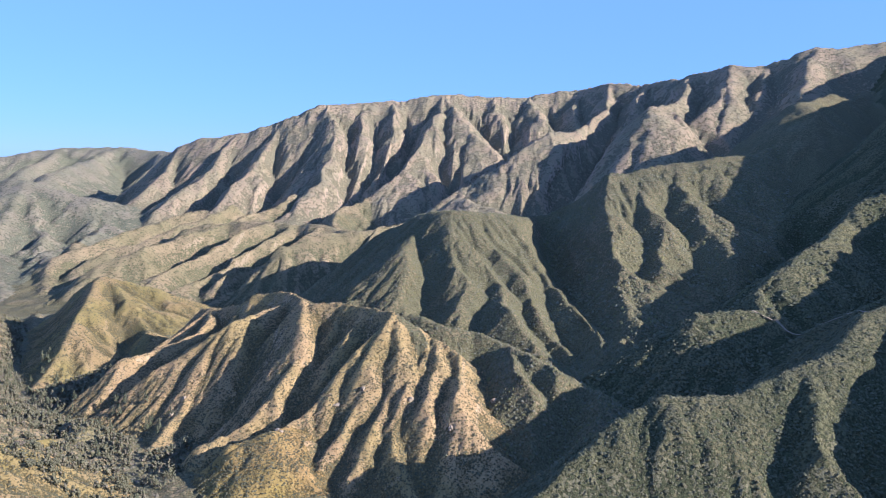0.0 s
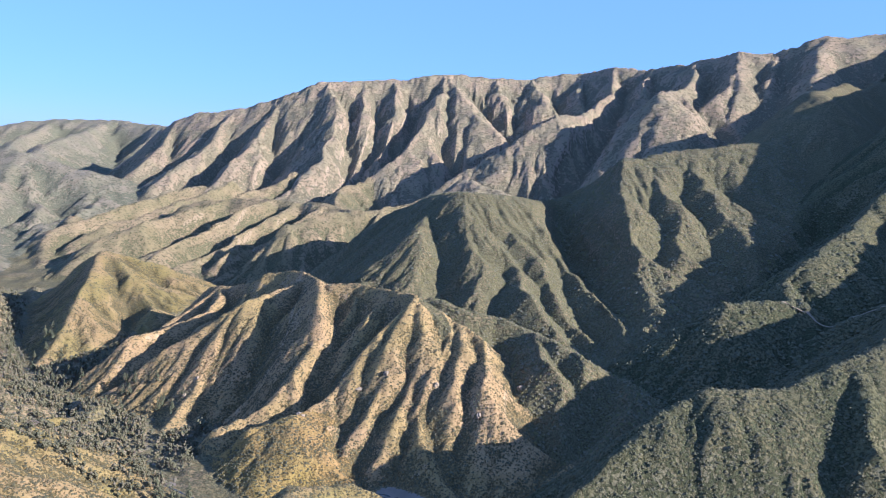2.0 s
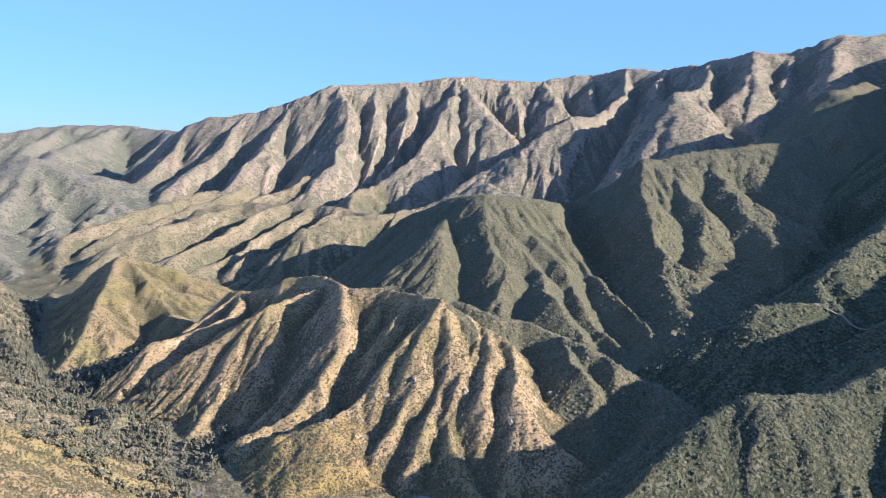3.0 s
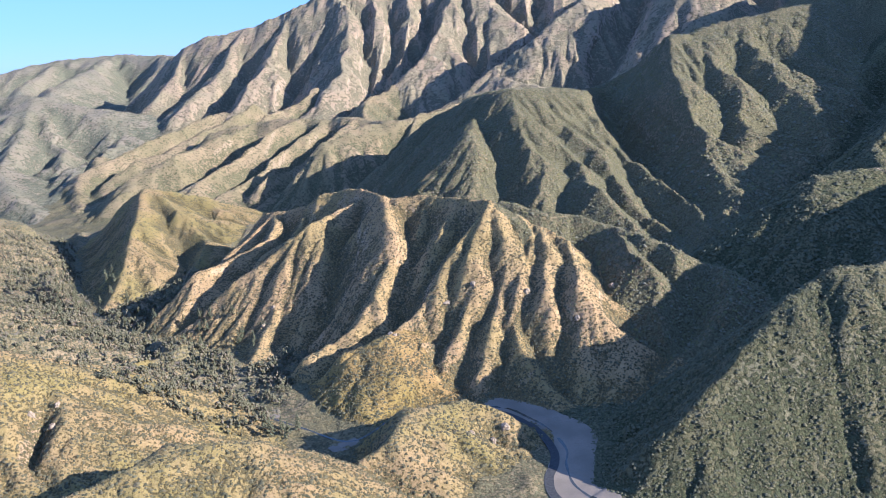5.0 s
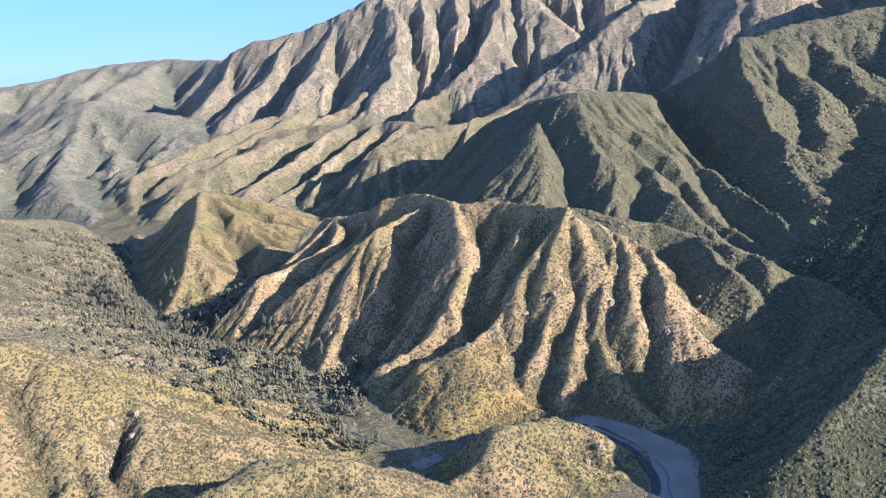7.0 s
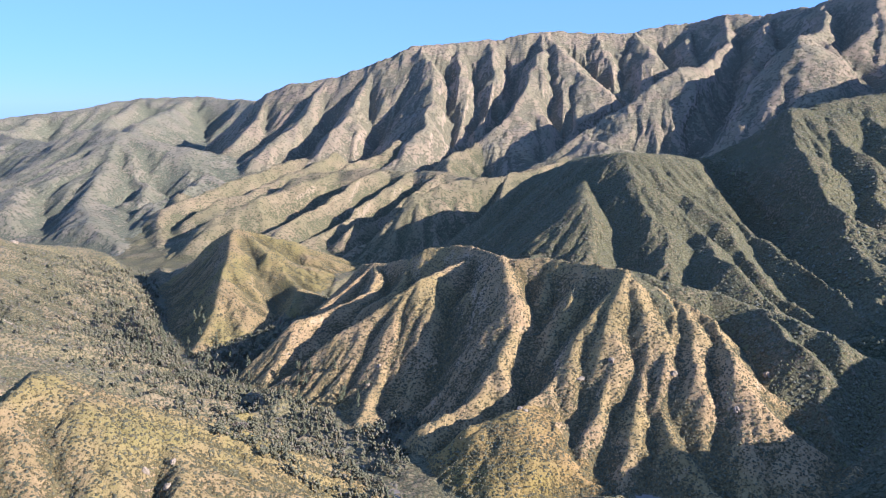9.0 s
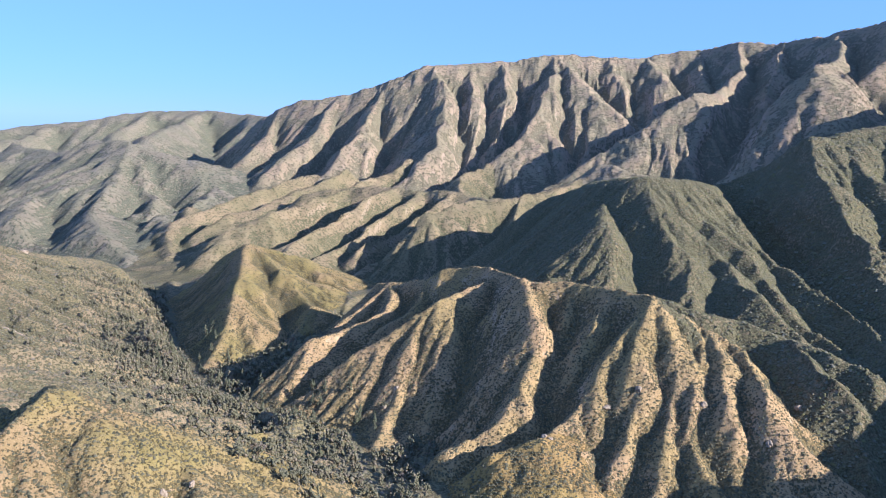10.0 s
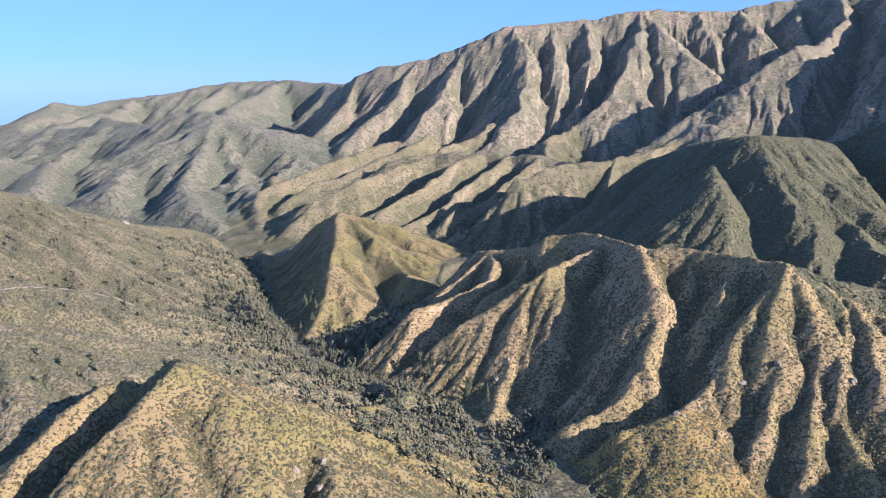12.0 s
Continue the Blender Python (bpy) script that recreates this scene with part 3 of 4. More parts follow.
# ---------------------------------------------------------------- materials
def material(name, rough=0.9):
    m = bpy.data.materials.new(name)
    m.use_nodes = True
    n = m.node_tree.nodes
    b = n["Principled BSDF"]
    b.inputs["Roughness"].default_value = rough
    b.inputs["Specular IOR Level"].default_value = 0.15
    return m, n, m.node_tree.links, b


def ramp(n, l, source, stops):
    r = n.new("ShaderNodeValToRGB")
    e = r.color_ramp.elements
    while len(e) < len(stops):
        e.new(0.5)
    for q, (p, c) in zip(e, stops):
        q.position, q.color = p, (*c, 1)
    l.new(source, r.inputs["Fac"])
    return r.outputs["Color"]


def noise_tex(n, l, co, scale, detail=6.0, rough=0.55):
    t = n.new("ShaderNodeTexNoise")
    t.inputs["Scale"].default_value, t.inputs["Detail"].default_value, t.inputs["Roughness"].default_value = scale, detail, rough
    l.new(co, t.inputs["Vector"])
    return t.outputs["Fac"]


def mix(n, l, fac, a, b):
    x = n.new("ShaderNodeMix")
    x.data_type = "RGBA"
    if isinstance(fac, float):
        x.inputs[0].default_value = fac
    else:
        l.new(fac, x.inputs[0])
    for k, v in ((6, a), (7, b)):
        if isinstance(v, tuple):
            x.inputs[k].default_value = (*v, 1)
        else:
            l.new(v, x.inputs[k])
    return x.outputs[2]


def mid_co(n, l, co):
    shift = n.new("ShaderNodeMapping")
    shift.inputs["Location"].default_value = (37.3, 11.9, 5.1)
    l.new(co, shift.inputs["Vector"])
    return shift.outputs["Vector"]


def slope_material(name, soil, soil2, grass, scrub, rock, dot, cover, relief):
    """Dry hillside: two soils, grass, bare rock where it is steep, and low scrub in ragged clumps; dot: clumps to the metre."""
    m, n, l, b = material(name, 0.95)
    co = n.new("ShaderNodeTexCoord").outputs["Object"]
    big = noise_tex(n, l, co, 0.012, 5)
    mid = noise_tex(n, l, co, 0.06, 7, 0.65)
    fine = noise_tex(n, l, co, 0.5, 8, 0.7)
    clump = noise_tex(n, l, mid_co(n, l, co), 1.3 * dot, 5, 0.6)
    base = mix(n, l, ramp(n, l, mid, [(0.38, (0, 0, 0)), (0.62, (1, 1, 1))]), soil, soil2)
    base = mix(n, l, ramp(n, l, big, [(0.44, (0, 0, 0)), (0.60, (0.9, 0.9, 0.9))]), base, grass)
    geo = n.new("ShaderNodeNewGeometry")
    up = n.new("ShaderNodeSeparateXYZ")
    l.new(geo.outputs["Normal"], up.inputs["Vector"])

    def sum_of(x, share, y):
        k = n.new("ShaderNodeMath")
        k.operation = "MULTIPLY_ADD"
        l.new(x, k.inputs[0])
        k.inputs[1].default_value = share
        if isinstance(y, float):
            k.inputs[2].default_value = y
        else:
            l.new(y, k.inputs[2])
        return k.outputs[0]

    steep = sum_of(fine, 0.5, sum_of(mid, 0.3, up.outputs["Z"]))
    base = mix(n, l, ramp(n, l, steep, [(0.98, (0.8, 0.8, 0.8)), (1.18, (0, 0, 0))]), base, rock)
    stones = n.new("ShaderNodeTexVoronoi")
    stones.inputs["Scale"].default_value = dot * 2.1
    l.new(mid_co(n, l, co), stones.inputs["Vector"])
    base = mix(n, l, ramp(n, l, stones.outputs["Distance"], [(0.14, (0.5, 0.5, 0.5)), (0.26, (0, 0, 0))]), base, tuple(1.15 * c for c in rock))
    base = mix(n, l, ramp(n, l, fine, [(0.40, (0.45, 0.45, 0.45)), (0.52, (0, 0, 0))]), base, tuple(0.5 * (a + c) for a, c in zip(soil2, scrub)))
    att = n.new("ShaderNodeAttribute")
    att.attribute_name = "cover"
    grown = sum_of(att.outputs["Fac"], 0.22, sum_of(clump, 1.0, cover - 0.30))
    fac = ramp(n, l, grown, [(0.50, (0, 0, 0)), (0.56, (0.95, 0.95, 0.95))])
    tone = mix(n, l, ramp(n, l, fine, [(0.38, (0, 0, 0)), (0.62, (1, 1, 1))]), tuple(0.45 * c for c in scrub), tuple(1.25 * c for c in scrub))
    l.new(mix(n, l, fac, base, tone), b.inputs["Base Color"])
    bump = n.new("ShaderNodeBump")
    bump.inputs["Strength"].default_value = 1.0
    bump.inputs["Distance"].default_value = relief
    l.new(sum_of(fac, 0.8, sum_of(fine, 1.3, mid)), bump.inputs["Height"])
    l.new(bump.outputs["Normal"], b.inputs["Normal"])
    return m


def gravel_material():
    m, n, l, b = material("river_gravel", 0.9)
    co = n.new("ShaderNodeTexCoord").outputs["Object"]
    big = noise_tex(n, l, co, 0.05, 5)
    fine = noise_tex(n, l, co, 0.9, 8, 0.7)
    base = mix(n, l, ramp(n, l, big, [(0.38, (0, 0, 0)), (0.62, (1, 1, 1))]), (0.185, 0.155, 0.118), (0.235, 0.195, 0.150))
    l.new(mix(n, l, ramp(n, l, fine, [(0.5, (0, 0, 0)), (0.7, (0.8, 0.8, 0.8))]), base, (0.165, 0.140, 0.110)), b.inputs["Base Color"])
    bump = n.new("ShaderNodeBump")
    bump.inputs["Strength"].default_value, bump.inputs["Distance"].default_value = 0.6, 0.5
    l.new(fine, bump.inputs["Height"])
    l.new(bump.outputs["Normal"], b.inputs["Normal"])
    return m


#                            soil                 second soil          grass                scrub                rock        plants/m  cover relief
MATS = {
    "far": slope_material("far_slope", (0.370, 0.279, 0.180), (0.323, 0.252, 0.161), (0.289, 0.246, 0.147), (0.222, 0.196, 0.122), (0.437, 0.331, 0.236), 0.10, 0.27, 3.5),
    "distant": slope_material("distant_slope", (0.293, 0.245, 0.167), (0.259, 0.221, 0.151), (0.230, 0.211, 0.134), (0.171, 0.169, 0.110), (0.356, 0.302, 0.213), 0.10, 0.27, 3.5),
    "foot": slope_material("foothill_slope", (0.330, 0.247, 0.143), (0.281, 0.220, 0.123), (0.237, 0.198, 0.102), (0.165, 0.152, 0.081), (0.385, 0.294, 0.191), 0.17, 0.27, 2.6),
    "green": slope_material("chaparral_slope", (0.244, 0.190, 0.108), (0.203, 0.166, 0.093), (0.193, 0.163, 0.085), (0.142, 0.129, 0.069), (0.294, 0.223, 0.141), 0.24, 0.36, 1.4),
    "thicket": slope_material("thicket_slope", (0.171, 0.147, 0.077), (0.141, 0.127, 0.066), (0.127, 0.122, 0.061), (0.084, 0.088, 0.044), (0.221, 0.198, 0.118), 0.30, 0.30, 1.6),
    "dry": slope_material("dry_slope", (0.402, 0.272, 0.135), (0.349, 0.242, 0.114), (0.306, 0.226, 0.089), (0.181, 0.142, 0.064), (0.445, 0.331, 0.204), 0.38, 0.23, 1.1),
    "grass": slope_material("grass_slope", (0.308, 0.216, 0.103), (0.275, 0.194, 0.085), (0.232, 0.187, 0.061), (0.142, 0.116, 0.052), (0.355, 0.260, 0.161), 0.40, 0.24, 0.9),
    "meadow": slope_material("meadow_slope", (0.353, 0.228, 0.086), (0.311, 0.207, 0.072), (0.258, 0.198, 0.056), (0.167, 0.127, 0.052), (0.401, 0.276, 0.167), 0.40, 0.23, 0.9),
    "brush": slope_material("bench_slope", (0.272, 0.206, 0.116), (0.232, 0.182, 0.100), (0.206, 0.174, 0.084), (0.141, 0.127, 0.068), (0.321, 0.259, 0.176), 0.34, 0.29, 1.1),
    "ground": gravel_material(),
}
MAT_OF = {"far_range": "far", "distant_range": "distant", "canyon_slope": "distant", "foothill": "foot", "dome_hill": "green", "long_spur": "green",
          "high_mountain": "thicket", "near_ridge": "thicket", "front_hill": "dry", "canyon_hill": "grass", "grassy_knob": "meadow", "knoll": "grass", "near_slope": "grass", "bench": "brush"}
LABELS = {"far_range": "long brown mountain range furrowed by shadowed gullies", "distant_range": "hazy distant mountain range with a smooth crest",
          "canyon_slope": "broad grey-green slope above the canyon mouth", "foothill": "tan scrubby foothills with sharp gullied crests",
          "dome_hill": "rounded dark green chaparral hill below the range", "long_spur": "green mountain spur with lit crest and shaded flanks",
          "high_mountain": "steep chaparral mountain side lying in deep shade", "near_ridge": "dense green brush ridge above the river bend",
          "front_hill": "dry tan hill fluted by steep parallel spurs", "canyon_hill": "small pointed tan hill at the canyon mouth",
          "grassy_knob": "low knob of yellow-green grass at the fluted hill",
          "knoll": "low grassy knoll inside the river bend", "near_slope": "dry yellow grass slope dotted with small shrubs",
          "bench": "grey-green benches of brush beside the wooded canyon"}


# ---------------------------------------------------------------- ground and hills
def sheet(name, number, mat):
    """The faces of the land that belong to one hill, as one mesh."""
    rows, cols = XX.shape
    face_of = WHICH[:-1, :-1]
    r, c = np.nonzero(face_of == number)
    a = r * cols + c
    quads = np.stack([a, a + 1, a + cols + 1, a + cols], 1)
    used, inverse = np.unique(quads.ravel(), return_inverse=True)
    co = np.stack([XX.ravel()[used], YY.ravel()[used], ZZ.ravel()[used]], 1)
    me = bpy.data.meshes.new(name)
    me.vertices.add(len(used))
    me.vertices.foreach_set("co", co.ravel())
    me.loops.add(quads.size)
    me.loops.foreach_set("vertex_index", inverse.ravel().astype(np.int32))
    me.polygons.add(len(quads))
    me.polygons.foreach_set("loop_start", np.arange(0, quads.size, 4, dtype=np.int32))
    me.polygons.foreach_set("use_smooth", np.ones(len(quads), bool))
    me.update(calc_edges=True)
    me.attributes.new("cover", "FLOAT", "POINT").data.foreach_set("value", COVER.ravel()[used].astype(np.float32))
    me.materials.append(mat)
    return new(name, me)


tagged(sheet("ground", 0, MATS["ground"]), "pale gravel river bed winding along the canyon floor", "river bed", kind="structure")
SHOWN = set(np.unique(WHICH[:-1, :-1]).tolist())
for hill in HILLS:
    top = tagged(new(hill), LABELS[hill], "hill" if "hill" in hill or hill == "knoll" else "mountain")
    for n, piece in enumerate(p for p, h in HILL_OF.items() if h == hill and p in SHOWN):
        sheet("slope" if piece == VALLEY else "crest" if n == 0 else "spur", piece, MATS[MAT_OF[hill]]).parent = top


# ---------------------------------------------------------------- plants
def at_grid(grid, x, y):
    """Value of a grid of the land at plan points."""
    i = np.clip(np.searchsorted(GX, x) - 1, 0, len(GX) - 2)
    j = np.clip(np.searchsorted(GY, y) - 1, 0, len(GY) - 2)
    u, v = (x - GX[i]) / (GX[i + 1] - GX[i]), (y - GY[j]) / (GY[j + 1] - GY[j])
    return (grid[j, i] * (1 - u) + grid[j, i + 1] * u) * (1 - v) + (grid[j + 1, i] * (1 - u) + grid[j + 1, i + 1] * u) * v


def hill_at(x, y):
    i = np.clip(np.searchsorted(GX, x) - 1, 0, len(GX) - 2)
    j = np.clip(np.searchsorted(GY, y) - 1, 0, len(GY) - 2)
    return WHICH[j, i]


def leaf_material(name, colours, bump_size=0.4):
    m, n, l, b = material(name, 0.85)
    geo = n.new("ShaderNodeNewGeometry")
    co = n.new("ShaderNodeTexCoord").outputs["Object"]
    fine = noise_tex(n, l, co, 2.2, 5, 0.7)
    per = ramp(n, l, geo.outputs["Random Per Island"], [((k + 0.5) / len(colours), c) for k, c in enumerate(colours)])
    dark = mix(n, l, 0.3, per, (0.04, 0.042, 0.028))
    l.new(mix(n, l, ramp(n, l, fine, [(0.36, (0, 0, 0)), (0.58, (1, 1, 1))]), dark, per), b.inputs["Base Color"])
    bump = n.new("ShaderNodeBump")
    bump.inputs["Strength"].default_value, bump.inputs["Distance"].default_value = 1.0, bump_size
    l.new(fine, bump.inputs["Height"])
    l.new(bump.outputs["Normal"], b.inputs["Normal"])
    return m


OLIVE = (0.175, 0.155, 0.086)
DARK = (0.115, 0.112, 0.066)
SAGE = (0.20, 0.185, 0.125)
BARE = (0.19, 0.15, 0.12)
LEAF_DRY = leaf_material("dry_scrub_leaves", [(0.10, 0.09, 0.048), (0.13, 0.115, 0.06), (0.085, 0.08, 0.045), OLIVE, (0.15, 0.125, 0.07)])
LEAF_GREEN = leaf_material("chaparral_leaves", [OLIVE, (0.12, 0.115, 0.05), OLIVE, SAGE, DARK, (0.17, 0.155, 0.06)])
LEAF_THICKET = leaf_material("thicket_leaves", [DARK, (0.13, 0.122, 0.066), (0.10, 0.098, 0.056), OLIVE, DARK])
LEAF_MIXED = leaf_material("canyon_brush_leaves", [(0.13, 0.122, 0.068), (0.20, 0.165, 0.12), (0.15, 0.14, 0.085), (0.11, 0.108, 0.062), (0.17, 0.145, 0.10), (0.14, 0.13, 0.072)])

g = (1 + 5 ** 0.5) / 2
ICO = np.array([(-1, g, 0), (1, g, 0), (-1, -g, 0), (1, -g, 0), (0, -1, g), (0, 1, g), (0, -1, -g), (0, 1, -g), (g, 0, -1), (g, 0, 1), (-g, 0, -1), (-g, 0, 1)]) / math.hypot(1, g)
ICO_F = np.array([(0, 11, 5), (0, 5, 1), (0, 1, 7), (0, 7, 10), (0, 10, 11), (1, 5, 9), (5, 11, 4), (11, 10, 2), (10, 7, 6), (7, 1, 8),
                  (3, 9, 4), (3, 4, 2), (3, 2, 6), (3, 6, 8), (3, 8, 9), (4, 9, 5), (2, 4, 11), (6, 2, 10), (8, 6, 7), (9, 8, 1)])


MOUND = np.array([(math.cos(1.2566 * k), math.sin(1.2566 * k), -0.4) for k in range(5)] + [(0, 0, 0.8)])
MOUND_F = np.array([(k, (k + 1) % 5, 5) for k in range(5)])
OCTA = np.array([(1, 0, 0), (0, 1, 0), (-1, 0, 0), (0, -1, 0), (0, 0, 1), (0, 0, -1)], float)
OCTA_F = np.array([(0, 1, 4), (1, 2, 4), (2, 3, 4), (3, 0, 4), (1, 0, 5), (2, 1, 5), (3, 2, 5), (0, 3, 5)])


def clumps(centres, radii, flat, rng, rough=0.3, form=ICO, faces=ICO_F):
    """Vertices and triangles of many ragged leaf clumps."""
    k = len(centres)
    shape = form[None] * (1 + rng.uniform(-rough, rough, (k, len(form), 1)))
    turn = rng.uniform(0, 2 * math.pi, k)
    c, s = np.cos(turn)[:, None], np.sin(turn)[:, None]
    x, y = shape[..., 0] * c - shape[..., 1] * s, shape[..., 0] * s + shape[..., 1] * c
    wide = rng.uniform(0.75, 1.3, (k, 1))
    v = np.stack([x * wide, y / wide, shape[..., 2] * flat], -1) * np.asarray(radii)[:, None, None] + np.asarray(centres)[:, None]
    f = faces[None] + len(form) * np.arange(k)[:, None, None]
    return v.reshape(-1, 3), f.reshape(-1, 3)


def tri_mesh(name, v, f, mat):
    me = bpy.data.meshes.new(name)
    me.vertices.add(len(v))
    me.vertices.foreach_set("co", np.asarray(v, np.float32).ravel())
    me.loops.add(f.size)
    me.loops.foreach_set("vertex_index", f.ravel().astype(np.int32))
    me.polygons.add(len(f))
    me.polygons.foreach_set("loop_start", np.arange(0, f.size, 3, dtype=np.int32))
    me.polygons.foreach_set("use_smooth", np.ones(len(f), bool))
    me.update(calc_edges=True)
    me.materials.append(mat)
    return me


def shrubs(name, label, hills, box, count, low, high, needs, mat, seed, flat=0.75):
    """Scrub strewn over some hills inside a box (x0, x1, y0, y1); needs: how strongly it keeps to the hollows."""
    rng = np.random.default_rng(seed)
    x, y = rng.uniform(box[0], box[1], count), rng.uniform(box[2], box[3], count)
    numbers = [p for p, h in HILL_OF.items() if h in hills]
    grow = np.isin(hill_at(x, y), numbers) & (at_grid(COVER, x, y) * needs + (1 - needs) > rng.uniform(0, 1, count))
    x, y = x[grow], y[grow]
    r = low + (high - low) * rng.uniform(0, 1, len(x)) ** 2
    v, f = clumps(np.stack([x, y, at_grid(ZZ, x, y) + 0.3 * r * flat], 1), r, flat, rng, 0.35, MOUND, MOUND_F)
    return tagged(new(name, tri_mesh(name, v, f, mat)), label, "shrubs", kind="stuff")


shrubs("scrub", "dark scattered shrubs dotting the dry fluted hill", ["front_hill"], (-480, 110, 540, 1010), 160000, 0.4, 1.3, 0.5, LEAF_DRY, 11)
shrubs("scrub", "low shrubs on the pointed hill at the canyon mouth", ["canyon_hill"], (-760, -420, 860, 1260), 30000, 0.6, 1.6, 0.6, LEAF_DRY, 12)
shrubs("chaparral", "dense green chaparral on the rounded hill", ["dome_hill"], (-240, 150, 590, 1420), 110000, 0.6, 1.7, 0.5, LEAF_GREEN, 13)
shrubs("chaparral", "dense chaparral on the brush ridge over the river", ["near_ridge"], (-40, 330, 395, 700), 60000, 0.4, 1.4, 0.55, LEAF_THICKET, 14)
shrubs("chaparral", "green chaparral on the long spur", ["long_spur"], (90, 520, 800, 1450), 28000, 1.2, 2.8, 0.6, LEAF_GREEN, 15)
shrubs("chaparral", "shaded chaparral on the steep mountain side", ["high_mountain"], (60, 560, 560, 1200), 26000, 1.2, 2.6, 0.5, LEAF_THICKET, 16)
shrubs("scrub", "small round shrubs on the yellow grass slope", ["near_slope", "knoll", "grassy_knob"], (-640, -60, 330, 620), 90000, 0.35, 1.4, 0.5, LEAF_DRY, 17)
shrubs("brush", "grey and olive brush on the canyon benches", ["bench"], (-1000, -250, 380, 1350), 85000, 0.6, 2.3, 0.45, LEAF_MIXED, 18)


def woodland(name, label, count, seed, belt=True):
    """Close small trees along the wooded canyon, past counting: each a stem and a ragged crown."""
    rng = np.random.default_rng(seed)
    x, y = rng.uniform(-860 if belt else -1000, -255 if belt else -420, count), rng.uniform(520, 1200, count)
    d, _, _, _ = along(x, y, STREAMS[2][2])
    ok = np.isin(hill_at(x, y), [p for p, h in HILL_OF.items() if h in ("bench", "near_slope")]) & (d > 5)
    ok &= rng.uniform(0, 1, count) < np.clip(1.15 - d / 130, 0, 1) * np.clip(0.75 + 0.9 * fbm(x, y, 40, 2, 5), 0, 1)
    if not belt:                               # in the folds of the benches
        x, y = rng.uniform(-1050, -420, count), rng.uniform(420, 1300, count)
        ok = np.isin(hill_at(x, y), [p for p, h in HILL_OF.items() if h == "bench"]) & (at_grid(COVER, x, y) + 0.3 * fbm(x, y, 60, 2, 6) > rng.uniform(0.42, 0.8, count))
    x, y = x[ok], y[ok]
    z, size = at_grid(ZZ, x, y), rng.uniform(1.3, 2.7, ok.sum())
    centres, radii = [], []
    for k in range(6):
        a, out_r = rng.uniform(0, 2 * math.pi, len(x)), size * rng.uniform(0.05, 0.5, len(x))
        centres.append(np.stack([x + out_r * np.cos(a), y + out_r * np.sin(a), z + size * rng.uniform(0.5, 2.6, len(x))], 1))
        radii.append(size * rng.uniform(0.3, 0.6, len(x)))
    centres.append(np.stack([x, y, z + 0.4 * size], 1))
    radii.append(size * 0.3)
    v, f = clumps(np.stack(centres, 1).reshape(-1, 3), np.stack(radii, 1).ravel(), 1.15, rng, 0.4, OCTA, OCTA_F)
    return tagged(new(name, tri_mesh(name, v, f, LEAF_MIXED)), label, "trees", kind="stuff")


woodland("woodland", "small grey-green and leafless trees crowding the canyon", 20000, 21)
woodland("woodland", "scattered small trees in the folds of the benches", 9000, 23, False)

BARK, bn, bl, bb = material("bark", 0.9)
bl.new(ramp(bn, bl, noise_tex(bn, bl, bn.new("ShaderNodeTexCoord").outputs["Object"], 3.0), [(0.35, (0.07, 0.055, 0.04)), (0.65, (0.17, 0.13, 0.10))]), bb.inputs["Base Color"])
LEAF_OAK = leaf_material("oak_leaves", [(0.11, 0.108, 0.062), (0.13, 0.122, 0.07), (0.15, 0.14, 0.09), (0.145, 0.135, 0.08)])
LEAF_PINE = leaf_material("needle_leaves", [(0.10, 0.106, 0.062), (0.125, 0.128, 0.074), (0.11, 0.112, 0.068)])
TWIGS = leaf_material("bare_twigs", [BARE, (0.20, 0.16, 0.13), (0.15, 0.125, 0.10)])


def part(name, me, parent, label=""):
    ob = new(name, me)
    ob.parent = parent
    return tagged(ob, label)


def limb(bm, a, b, ra, rb, sides=6):
    """A tapered limb from a to b."""
    a, b = Vector(a), Vector(b)
    q = (b - a).to_track_quat("Z", "Y")
    rings = []
    for at, rad in ((a, ra), (b, rb)):
        rings.append([bm.verts.new(at + q @ Vector((rad * math.cos(2 * math.pi * k / sides), rad * math.sin(2 * math.pi * k / sides), 0))) for k in range(sides)])
    for k in range(sides):
        bm.faces.new((rings[0][k], rings[0][(k + 1) % sides], rings[1][(k + 1) % sides], rings[1][k]))
    bm.faces.new(rings[1])


